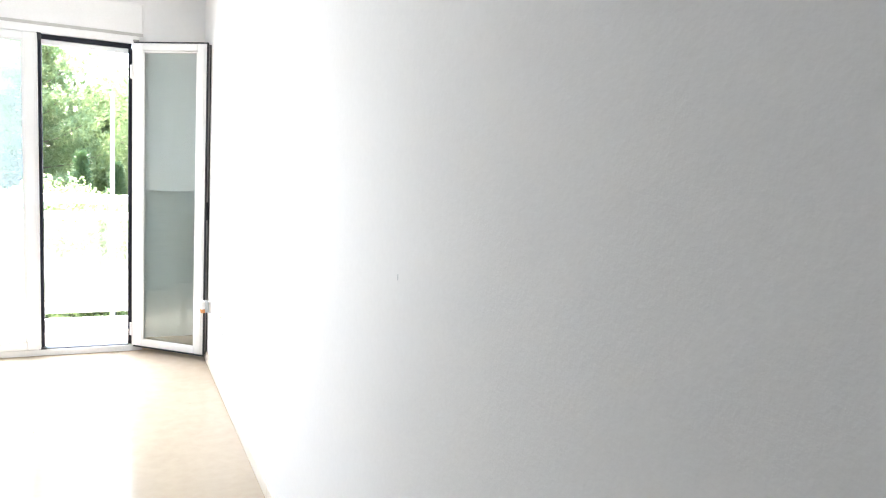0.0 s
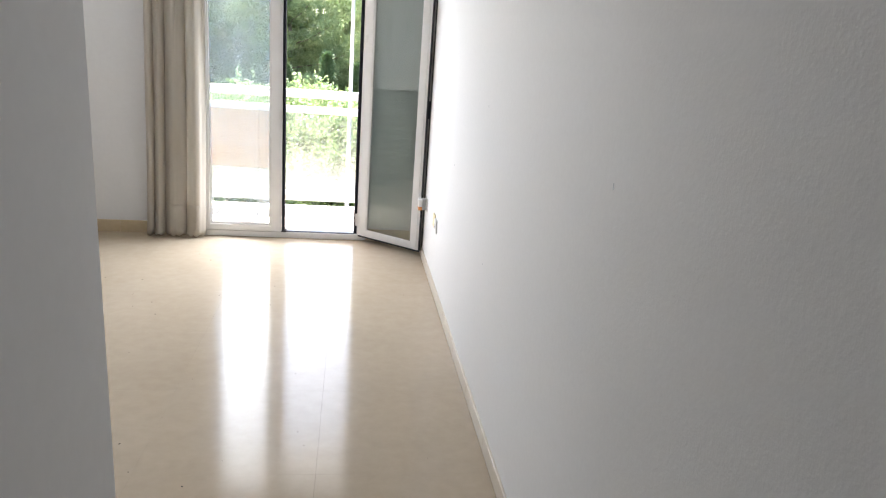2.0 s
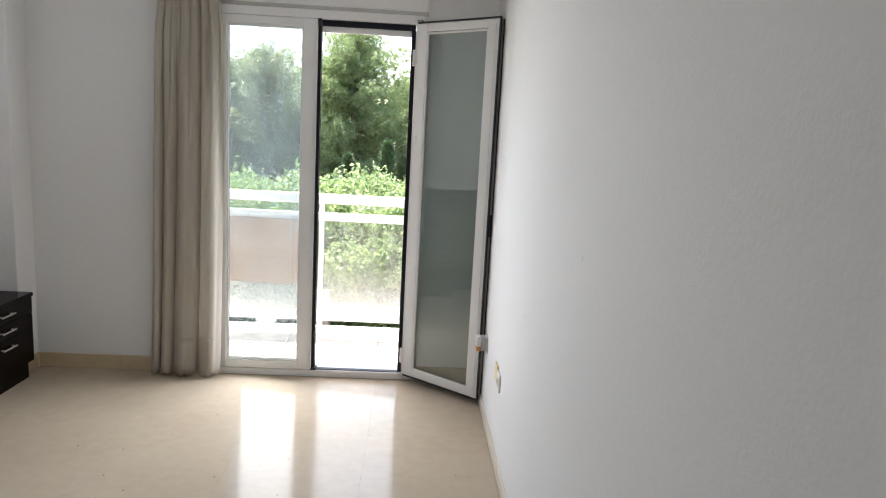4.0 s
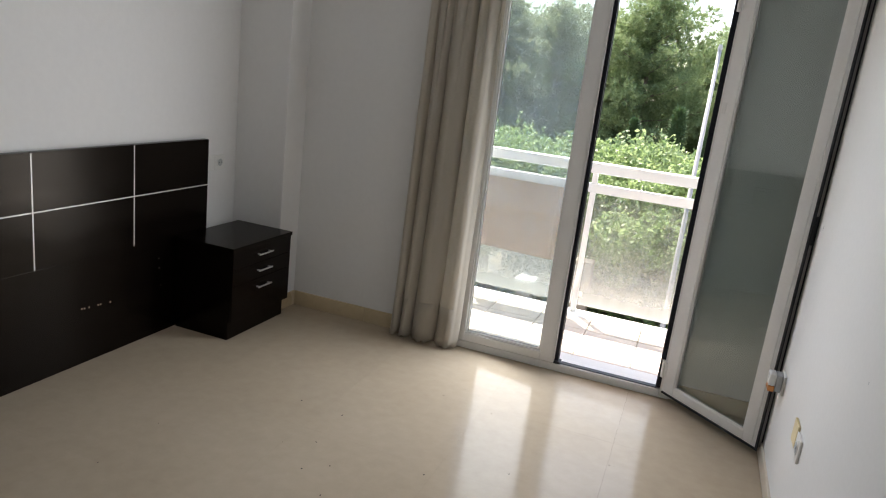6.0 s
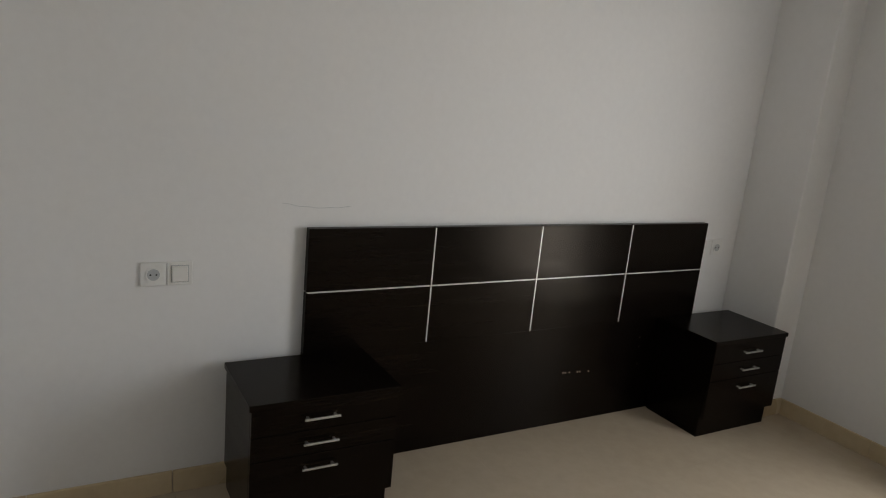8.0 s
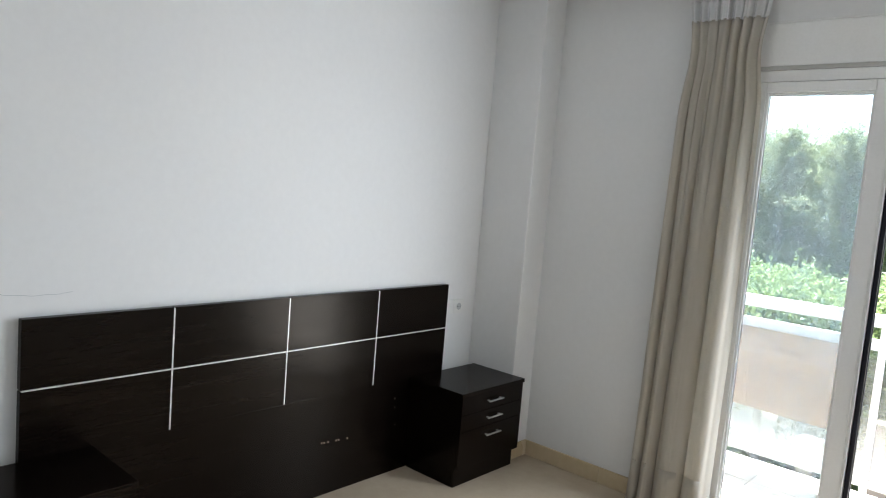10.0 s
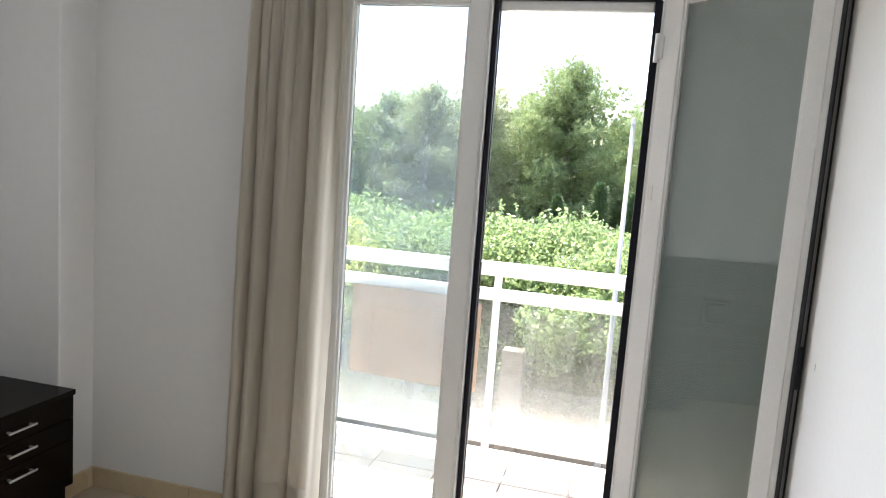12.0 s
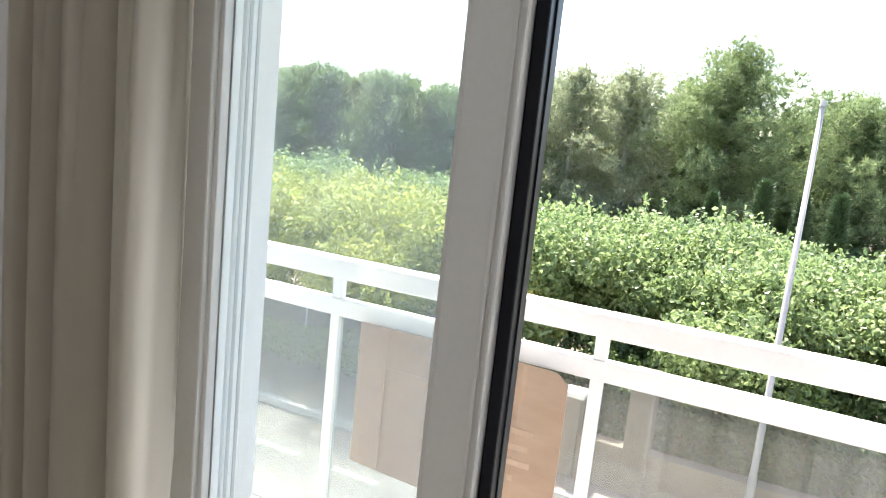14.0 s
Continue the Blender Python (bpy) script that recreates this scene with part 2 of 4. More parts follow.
M_PAVE = surface("pavement_slabs", (0.19, 0.155, 0.13), (0.27, 0.225, 0.19), rough=0.9, grain=18, patch=1.0, bump=0.15)
M_GROUND = surface("dry_earth", (0.13, 0.10, 0.07), (0.21, 0.165, 0.12), rough=0.95, grain=5, patch=0.35, bump=0.4, bump_scale=9, bump_dist=0.05)
M_CONCRETE = surface("old_concrete_wall", (0.15, 0.125, 0.095), (0.24, 0.205, 0.16), rough=0.92, grain=8, patch=1.1, bump=0.3, bump_scale=30)
M_POLE = surface("galvanised_pole", (0.28, 0.275, 0.265), (0.36, 0.35, 0.34), rough=0.6, grain=30, patch=3, bump=0.04, metal=0.0)
M_BARK = surface("bark", (0.11, 0.085, 0.065), (0.2, 0.16, 0.125), rough=0.95, grain=18, patch=3, bump=0.6, bump_scale=24, stretch=(1, 1, 0.3), bump_dist=0.03)
M_BARKG = surface("grey_bark", (0.24, 0.22, 0.19), (0.36, 0.33, 0.29), rough=0.95, grain=18, patch=3, bump=0.5, bump_scale=24, stretch=(1, 1, 0.3), bump_dist=0.03)
M_LEAF = foliage("broad_leaves", (0.10, 0.16, 0.055), (0.23, 0.31, 0.125), (0.43, 0.50, 0.26), 0.52, 0.4)
M_LEAFY = foliage("yellowing_leaves", (0.22, 0.28, 0.075), (0.38, 0.42, 0.13), (0.56, 0.50, 0.15), 0.52, 0.45)
M_SHRUB = foliage("dark_shrub_leaves", (0.035, 0.065, 0.018), (0.065, 0.11, 0.028), (0.12, 0.17, 0.05), 0.25, 0.45)
M_PINE = foliage("pine_needles", (0.085, 0.145, 0.058), (0.22, 0.295, 0.13), (0.43, 0.49, 0.25), 0.42, 0.6)
M_PINEB = foliage("grey_pine_needles", (0.17, 0.215, 0.13), (0.32, 0.365, 0.215), (0.50, 0.525, 0.34), 0.42, 0.6)
M_CYPRESS = foliage("cypress_sprays", (0.03, 0.065, 0.022), (0.055, 0.105, 0.036), (0.09, 0.145, 0.055), 0.15, 0.6)
M_ROOF = surface("brown_roof", (0.11, 0.06, 0.045), (0.17, 0.09, 0.065), rough=0.85, grain=10, patch=1, bump=0.2)
M_HOUSE = surface("far_house_wall", (0.55, 0.45, 0.34), (0.65, 0.55, 0.43), rough=0.9, grain=6, patch=0.8, bump=0.1)
M_GREENPAINT = surface("green_painted_metal", (0.10, 0.22, 0.10), (0.16, 0.30, 0.14), rough=0.5, grain=20, bump=0.03)
M_SPECK = surface("floor_grit", (0.05, 0.045, 0.04), (0.12, 0.10, 0.08), rough=0.9, grain=60, bump=0)
M_BAG = surface("pale_green_plastic_bag", (0.58, 0.70, 0.58), (0.72, 0.80, 0.70), rough=0.4, grain=20, patch=6, bump=0.2, bump_scale=25)


# ---- mesh helpers ----
def finish(bm, name, mat, smooth=False):
    me = bpy.data.meshes.new(name)
    bmesh.ops.recalc_face_normals(bm, faces=bm.faces)
    bm.to_mesh(me)
    bm.free()
    me.materials.append(mat)
    if smooth:
        me.shade_smooth()
    return me


def add_box(bm, x0, x1, y0, y1, z0, z1, bevel=0.0, m=None):
    r = bmesh.ops.create_cube(bm, size=1.0)
    vs = r["verts"]
    for v in vs:
        v.co = Vector(((x0 + x1) / 2 + v.co.x * (x1 - x0), (y0 + y1) / 2 + v.co.y * (y1 - y0), (z0 + z1) / 2 + v.co.z * (z1 - z0)))
        if m is not None:
            v.co = m @ v.co
    if bevel:
        es = list({e for v in vs for e in v.link_edges})
        bmesh.ops.bevel(bm, geom=es, offset=bevel, segments=2, profile=0.5, affect="EDGES")
    return bm


def box(x0, x1, y0, y1, z0, z1, bevel=0.0):
    return add_box(bmesh.new(), x0, x1, y0, y1, z0, z1, bevel)


def add_tube(bm, pts, radii, n=10, cap=True):
    rings = []
    for i, p in enumerate(pts):
        p = Vector(p)
        a = Vector(pts[max(0, i - 1)])
        b = Vector(pts[min(len(pts) - 1, i + 1)])
        d = (b - a).normalized()
        u = d.orthogonal().normalized()
        w = d.cross(u)
        rings.append([bm.verts.new(p + (u * math.cos(k * 2 * math.pi / n) + w * math.sin(k * 2 * math.pi / n)) * radii[i]) for k in range(n)])
    for r0, r1 in zip(rings, rings[1:]):
        for k in range(n):
            bm.faces.new((r0[k], r0[(k + 1) % n], r1[(k + 1) % n], r1[k]))
    if cap:
        bm.faces.new(rings[0][::-1])
        bm.faces.new(rings[-1])
    return bm


def part(name, bm, mat, parent=None, label="", smooth=False):
    ob = new(name, finish(bm, name, mat, smooth))
    if parent is not None:
        ob.parent = parent
    if label:
        ob["label"] = label
    return ob


def thing(name, label, category, group="", kind="", at=None):
    ob = new(name)
    ob.empty_display_size = 0.1
    if at is not None:
        ob.matrix_world = at
    return tagged(ob, label, category, group, kind)


def structure(name, bm, mat, label, category, smooth=False):
    return tagged(part(name, bm, mat, None, "", smooth), label, category, kind="structure")


# ---- room shell ----
BX = -2.966          # bed wall
BACK = -3.95        # back wall of the bedroom
PX = -0.922         # passage wall
EX = 0.012         # long wall
END = -6.6          # end of the passage
CEIL = 2.65
WT = 0.28           # outer wall thickness
OX0, OX1, OZ1 = -1.645, -0.405, 2.165   # door opening in the outer wall

structure("floor", box(BX - 0.1, 0.15, END - 0.1, -0.0, -0.16, -0.012), M_JOINT, "cream joints under polished floor tiles", "floor")
structure("ceiling", box(BX - 0.15, 0.15, END - 0.1, WT, CEIL, CEIL + 0.12), M_CEIL, "plain white painted ceiling", "ceiling")
structure("wall_east", box(EX, 0.15, END - 0.1, 0.0, -0.012, CEIL), M_WALL, "white wall with fine stippled plaster texture", "wall")
structure("wall_bed", box(BX - 0.15, BX, BACK - 0.12, 0.0, -0.012, CEIL), M_PLASTER, "smooth white wall behind dark headboard", "wall")
wn_bm = box(BX - 0.15, OX0, 0.0, WT, -0.3, CEIL)
add_box(wn_bm, OX1, 0.15, 0.0, WT, -0.3, CEIL)
add_box(wn_bm, OX0, OX1, 0.0, WT, OZ1, CEIL)
add_box(wn_bm, OX0, OX1, 0.0, WT, -0.3, -0.002)
structure("wall_window", wn_bm, M_PLASTER, "white wall with the balcony door opening", "wall")
structure("wall_back", box(BX, PX - 0.12, BACK - 0.12, BACK, -0.012, CEIL), M_PLASTER, "plain white back wall of the bedroom", "wall")
structure("wall_passage", box(PX - 0.12, PX, END, BACK, -0.012, CEIL, 0.012), M_PLASTER, "white wall of the entrance passage with rounded corner", "wall")
structure("wall_end", box(PX - 0.12, EX, END - 0.1, END, -0.012, CEIL), M_PLASTER, "plain white wall closing the passage", "wall")
structure("pillar", box(BX - 0.03, -2.64, -0.185, 0.03, -0.03, CEIL + 0.03, 0.006), M_PLASTER, "white plastered corner pillar beside the window wall", "pillar")

crack_bm = bmesh.new()
cp = [(BX + 0.0004, -2.67 + 0.026 * i, 1.076 - 0.0014 * i - 0.010 * math.sin(i * 0.33) + 0.002 * math.sin(i * 2.1)) for i in range(11)]
add_tube(crack_bm, cp, [0.0007] * 11, 5)
part("crack", crack_bm, M_GREYPL, bpy.data.objects["wall_bed"], "hairline plaster crack")
for y, z, h in ((-3.79, 1.173, 0.007), (-2.405, 1.219, 0.005), (-2.55, 0.62, 0.004), (-0.486, 1.062, 0.010), (-1.62, 0.86, 0.004)):
    part("scuff_mark", box(EX - 0.0006, EX + 0.0004, y - h * 0.28, y + h * 0.28, z - h, z + h, 0.0), M_GREYPL, bpy.data.objects["wall_east"], "small dark scuff")


def skirting(runs, height=0.088, label="low cream marble skirting along the walls", mat=None):
    base = thing("baseboard", label, "baseboard", kind="structure")
    for x0, x1, y0, y1 in runs:
        along_x = abs(x1 - x0) > abs(y1 - y0)
        length = abs(x1 - x0) if along_x else abs(y1 - y0)
        n = max(1, round(length / 0.4))
        for i in range(n):
            a, b = i / n, (i + 1) / n
            g = 0.0008
            if along_x:
                bm = box(x0 + (x1 - x0) * a + g, x0 + (x1 - x0) * b - g, y0, y1, 0.0, height, 0.003)
            else:
                bm = box(x0, x1, y0 + (y1 - y0) * a + g, y0 + (y1 - y0) * b - g, 0.0, height, 0.003)
            part("skirting_tile", bm, mat or M_SKIRT, base)
    return base


skirting([(-2.627, OX0 - 0.02, -0.012, 0.001), (OX1 + 0.02, EX - 0.012, -0.012, 0.001), 
          (-2.641, -2.628, -0.198, 0.0), (BX, -2.641, -0.198, -0.185), (BX, BX + 0.012, BACK, -2.58),
          (BX + 0.012, PX, BACK, BACK + 0.012), (PX, PX + 0.012, END, BACK + 0.012)])


# long wall run: the window's light is put into the paler tile colour
skirting([(EX - 0.010, EX + 0.001, END, -0.012)], 0.066, "low cream skirting along the long wall, window light in its colour", M_SKIRT_LIT)


# ---- balcony door ----
def balcony_door():
    door = thing("door_1", "white aluminium double balcony door, one leaf open inwards", "door", kind="structure")
    # outer frame, butted pieces
    part("frame_jamb", box(OX0, -1.597, -0.016, 0.075, 0.0, OZ1, 0.004), M_FRAME, door)
    part("frame_jamb", box(-0.452, OX1, -0.016, 0.075, 0.0, OZ1, 0.004), M_FRAME, door)
    part("frame_head", box(-1.597, -0.452, -0.016, 0.075, 2.115, OZ1, 0.004), M_FRAME, door)
    part("threshold", box(-1.597, -0.452, -0.016, 0.085, 0.0, 0.042, 0.004), M_FRAME, door)
    part("threshold_strip", box(-1.0, -0.47, -0.004, 0.03, 0.042, 0.047, 0.001), M_BLACK, door)
    # closed leaf
    leaf = part("closed_leaf", leaf_frame(-1.597, -1.006, -0.022, 0.04, 0.045, 2.113, 0.080, 0.046), M_FRAME, door)
    pane = part("pane", box(-1.517, -1.086, 0.008, 0.022, 0.091, 2.067), M_PANE, leaf)
    pane.visible_shadow = False
    for a in (bead(-1.517, -1.086, -0.012, 0.006, 0.091, 2.067, 0.010),):
        part("glazing_bead", a, M_FRAME, leaf)
    gk = leaf_frame(-1.508, -1.095, 0.0062, 0.0078, 0.100, 2.058, 0.004)
    part("gasket", gk, M_GREY, leaf)
    part("stile_rib", box(-1.024, -1.018, -0.0265, -0.022, 0.06, 2.1, 0.001), M_FRAME, leaf)
    part("stile_rib", box(-1.0105, -1.006, -0.0295, -0.022, 0.05, 2.11, 0.001), M_FRAME, leaf)
    # dark roll-up insect screen frame in the open half
    scr = part("screen_cassette", box(-1.006, -0.455, 0.0, 0.05, 2.082, 2.113, 0.004), M_BLUEFRAME, door, "dark blue screen cassette")
    part("screen_guide", box(-1.0055, -0.986, -0.008, 0.042, 0.047, 2.082, 0.003), M_BLUEFRAME, door, "dark screen guide")
    part("screen_guide", box(-0.476, -0.452, -0.006, 0.05, 0.047, 2.082, 0.003), M_BLUEFRAME, door, "dark screen guide")
    part("screen_bar", box(-0.986, -0.476, 0.012, 0.036, 2.048, 2.082, 0.004), M_FRAME, door, "white pull bar of the screen")
    part("guide_groove", box(-0.986, -0.9835, 0.012, 0.022, 0.05, 2.048, 0.0), M_BLACK, door)
    part("guide_foot", box(-1.02, -0.972, -0.02, 0.03, 0.043, 0.058, 0.003), M_BLACK, door)
    part("guide_foot", box(-1.012, -0.985, -0.02, 0.03, 2.075, 2.118, 0.003), M_BLACK, door)
    # roller shutter guides in the outer reveal
    for x0, x1, xs in ((OX0, -1.556, -1.556), (-0.446, OX1, -0.446)):
        part("shutter_guide", box(x0, x1, 0.088, 0.128, -0.03, OZ1, 0.003), M_FRAME, door)
        for y in (0.094, 0.114):
            part("guide_brush", box(xs - 0.0012, xs + 0.0012, y, y + 0.008, -0.02, OZ1 - 0.01), M_GREYPL, door, "grey brush seal")
    return door


def leaf_frame(x0, x1, y0, y1, z0, z1, w, h=None):
    """A rectangular frame of four butted members."""
    bm = bmesh.new()
    h = h or w
    add_box(bm, x0, x0 + w, y0, y1, z0, z1, min(0.004, w / 5))
    add_box(bm, x1 - w, x1, y0, y1, z0, z1, min(0.004, w / 5))
    add_box(bm, x0 + w, x1 - w, y0 + 0.0006, y1 - 0.0006, z0, z0 + h, min(0.004, w / 5))
    add_box(bm, x0 + w, x1 - w, y0 + 0.0006, y1 - 0.0006, z1 - h, z1, min(0.004, w / 5))
    return bm


def bead(x0, x1, y0, y1, z0, z1, w):
    return leaf_frame(x0, x1, y0, y1, z0, z1, w)


balcony_door()


def open_leaf():
    """The leaf that stands open: local x runs from the hinge, local -y is the outdoor face."""
    at = pose(-0.445, -0.022, 0.0, 0, 0, -41.3)
    W, T = 0.567, 0.038
    leaf = thing("door_2", "open white aluminium door leaf with tinted glass", "door", kind="structure", at=at)
    part("leaf_frame", leaf_frame(0.0, W, 0.0, T, 0.044, 2.118, 0.072, 0.046), M_FRAME, leaf)
    pane = part("pane", box(0.072, W - 0.072, 0.0155, 0.0245, 0.088, 2.068), M_PANE_OPEN, leaf, "greenish tinted glass pane")
    pane.visible_shadow = False
    part("glazing_bead", bead(0.072, W - 0.072, 0.003, 0.0145, 0.088, 2.068, 0.009), M_FRAME, leaf)
    part("pane_gasket", leaf_frame(0.081, W - 0.081, 0.0105, 0.0155, 0.093, 2.059, 0.004), M_GREY, leaf)
    # rubber seals round the rim and the grey lock edge
    part("rim_seal", box(0.004, W, -0.003, 0.006, 2.1185, 2.127), M_BLACK, leaf, "black rubber seal")
    part("rim_seal", box(0.004, W, -0.003, 0.006, 0.035, 0.0435), M_BLACK, leaf, "black rubber seal")
    part("rim_seal", box(W + 0.0005, W + 0.009, -0.003, 0.007, 0.035, 2.127), M_BLACK, leaf, "black rubber seal")
    part("rim_seal", box(W + 0.0005, W + 0.007, T - 0.0068, T - 0.0004, 0.044, 2.118), M_BLACK, leaf, "black rubber seal")
    part("lock_edge", box(W + 0.0005, W + 0.005, 0.0075, T - 0.0073, 0.046, 2.116), M_GREY, leaf, "grey metal lock edge")
    part("lock_bolt", box(W + 0.005, W + 0.012, 0.010, T - 0.010, 0.97, 1.09, 0.002), M_BLACK, leaf, "black lock bolt")
    part("flap", box(W - 0.024, W - 0.019, -0.0045, 0.0, 0.06, 2.09, 0.001), M_FRAME, leaf)
    for z in (0.16, 1.93):
        bm = bmesh.new()
        add_tube(bm, [(-0.012, -0.004, z - 0.045), (-0.012, -0.004, z + 0.045)], [0.009, 0.009], 12)
        add_box(bm, -0.012, 0.012, -0.005, 0.0, z - 0.035, z + 0.035, 0.001)
        part("hinge", bm, M_FRAME, leaf, "white barrel hinge")
    part("top_latch", box(0.0, 0.03, -0.006, 0.02, 2.1275, 2.14, 0.002), M_GREY, leaf)
    part("paper_label", box(0.010, 0.030, -0.0014, -0.0004, 1.44, 1.49), M_PLASTIC, leaf, "small white sticker")
    # lever handle on the room side, turned to the corner
    bm = box(W - 0.055, W - 0.025, T, T + 0.008, 0.98, 1.12, 0.002)
    part("handle_plate", bm, M_FRAME, leaf)
    return leaf


open_leaf()

sb = thing("shutter_box", "white roller shutter box cover above the balcony door", "shutter box", kind="structure")
part("cover_panel", box(-1.66, -0.39, -0.014, 0.0, 2.185, 2.372, 0.003), M_FRAME, sb)
part("lower_trim", box(-1.665, -0.385, -0.017, 0.0, 2.1655, 2.1845, 0.002), M_TRIM, sb, "grey shadow-gap trim")
part("upper_trim", box(-1.665, -0.385, -0.010, 0.0, 2.373, 2.382, 0.002), M_FRAME, sb)
part("side_trim", box(-0.3895, -0.379, -0.010, 0.0, 2.166, 2.382, 0.002), M_FRAME, sb)


# ---- curtain ----
def curtain():
    ob = thing("curtain", "long beige curtain drawn aside, hanging in soft folds", "curtain")
    nu, nz = 300, 70
    ZT, ZB = 2.395, 0.018
    SEAMS = (0.0, 0.14, 0.32, 0.66, 1.0)       # where the broad folds of the lower half meet

    def shape(u, z):
        h = max(0.0, (z - ZB) / (2.5 - ZB))
        top = max(0.0, min(1.0, (h - 0.50) / 0.44)) ** 1.3
        v = u + (0.030 * noise.noise(Vector((u * 2.5, h * 1.7, 21.0))) + 0.035 * math.sin(2.6 * h + 5 * u) * (1 - u) * u)
        v = max(0.0, min(0.9999, v))
        k = max(i for i in range(4) if SEAMS[i] <= v)
        f = (v - SEAMS[k]) / (SEAMS[k + 1] - SEAMS[k])
        broad = 0.030 - 0.072 * abs(math.sin(math.pi * f)) ** 0.62 * (0.75 + 0.5 * (SEAMS[k + 1] - SEAMS[k]))
        wave = 2 * math.pi * (8.0 * u + 0.3 * math.sin(4 * u + 1.0) + 0.10 * noise.noise(Vector((u * 5, h * 2.2, 4.0))))
        pleat = 0.026 * math.sin(wave) * (0.8 + 0.5 * noise.noise(Vector((u * 6, h * 1.3, 11.0)))) + 0.006 * math.sin(2.2 * wave + 1)
        y = broad * (1 - top) + pleat * (0.09 + 0.91 * top) + 0.005 * noise.noise(Vector((u * 8, h * 3, 3.0)))
        left, right = -1.947 + 0.058 * h ** 0.7, -1.543 + 0.034 * h ** 0.6
        pinch = 0.030 * math.exp(-((h - 0.90) / 0.07) ** 2)
        x = left + pinch + (right - left - 2 * pinch) * u + 0.010 * math.cos(wave) * (0.3 + 0.7 * top)
        free = max(0.0, (u - 0.8) / 0.2)       # the free edge lies close to the frame
        return Vector((x, -0.086 + 0.022 * free * top + y, z))

    bm = bmesh.new()
    grid = [[bm.verts.new(shape(i / nu, ZB + (ZT - ZB) * j / nz + (0.006 * math.sin(i * 0.21) if j == 0 else 0))) for i in range(nu + 1)] for j in range(nz + 1)]
    for j in range(nz):
        for i in range(nu):
            bm.faces.new((grid[j][i], grid[j][i + 1], grid[j + 1][i + 1], grid[j + 1][i]))
    drape = part("drape", bm, M_CURTAIN, ob, "", True)
    md = drape.modifiers.new("thickness", "SOLIDIFY")
    md.thickness = 0.0016
    # turned hem
    bm = bmesh.new()
    rows = []
    for j in range(5):
        z = 0.022 + j * 0.055
        rows.append([bm.verts.new(shape(i / nu, z) + Vector((0, -0.0022, 0))) for i in range(nu + 1)])
    for j in range(4):
        for i in range(nu):
            bm.faces.new((rows[j][i], rows[j][i + 1], rows[j + 1][i + 1], rows[j + 1][i]))
    hem = part("hem", bm, M_CURTAIN, ob, "", True)
    hem.modifiers.new("thickness", "SOLIDIFY").thickness = 0.001
    # gathered white heading tape
    bm = bmesh.new()
    rows = []
    for j in range(7):
        z = 2.388 + j * 0.0165
        row = []
        for i in range(nu + 1):
            p = shape(i / nu, z)
            p.y = -0.088 + (p.y + 0.088) * (0.75 + 0.05 * j) - 0.004 + 0.006 * math.sin(i * 0.55)
            row.append(bm.verts.new(p))
        rows.append(row)
    for j in range(6):
        for i in range(nu):
            bm.faces.new((rows[j][i], rows[j][i + 1], rows[j + 1][i + 1], rows[j + 1][i]))
    tp = part("heading_tape", bm, M_TAPE, ob, "gathered white heading tape", True)
    tp.modifiers.new("thickness", "SOLIDIFY").thickness = 0.0012
    return ob


curtain()
track = thing("curtain_track", "white curtain track along the window wall", "curtain track", kind="structure")
part("track_rail", box(-2.05, -0.25, -0.105, -0.07, 2.522, 2.545, 0.003), M_FRAME, track)
for x in (-1.9, -1.15, -0.4):
    part("bracket", box(x - 0.012, x + 0.012, -0.0695, 0.0, 2.525, 2.541, 0.002), M_FRAME, track)


# ---- headboard and nightstands ----
def headboard():
    ob = thing("headboard", "wide dark wenge headboard with thin silver inlay strips", "headboard")
    xb, xf = BX + 0.002, -2.932
    ys = [-2.577, -2.050, -1.517, -0.982, -0.461]
    zs = [0.500, 0.743, 0.987]
    g = 0.0025
    for a, b in zip(ys, ys[1:]):
        for c, d in zip(zs, zs[1:]):
            part("panel", box(xb, xf, a + (g if a > -2.55 else 0), b - (g if b < -0.5 else 0), c + (g if c > 0.6 else 0), d - (g if d < 0.8 else 0), 0.0015), M_WENGE, ob)
    part("lower_board", box(xb, xf - 0.003, -2.577, -0.461, 0.0, 0.4985, 0.0015), M_WENGE, ob)
    for y in ys[1:-1]:
        part("inlay_strip", box(xb, xf + 0.0012, y - 0.0029, y + 0.0029, 0.5005, 0.983), M_STRIP, ob, "thin silver strip")
    for a, b in zip(ys, ys[1:]):
        part("inlay_strip", box(xb, xf + 0.0012, a + 0.005, b - 0.005, 0.7402, 0.7458), M_STRIP, ob, "thin silver strip")
    for y, z in ((-1.285, 0.265), (-1.27, 0.263), (-1.245, 0.262), (-1.195, 0.259), (-1.18, 0.258), (-1.125, 0.254), (-0.814, 0.40), (-0.81, 0.35), (-0.80, 0.255)):
        bm = bmesh.new()
        add_tube(bm, [(xf - 0.006, y, z), (xf - 0.0022, y, z)], [0.0045, 0.0045], 8)
        part("screw_hole", bm, M_CARD if y < -1.0 else M_DARKHOLE, ob, "chipped screw hole")
    return ob


headboard()


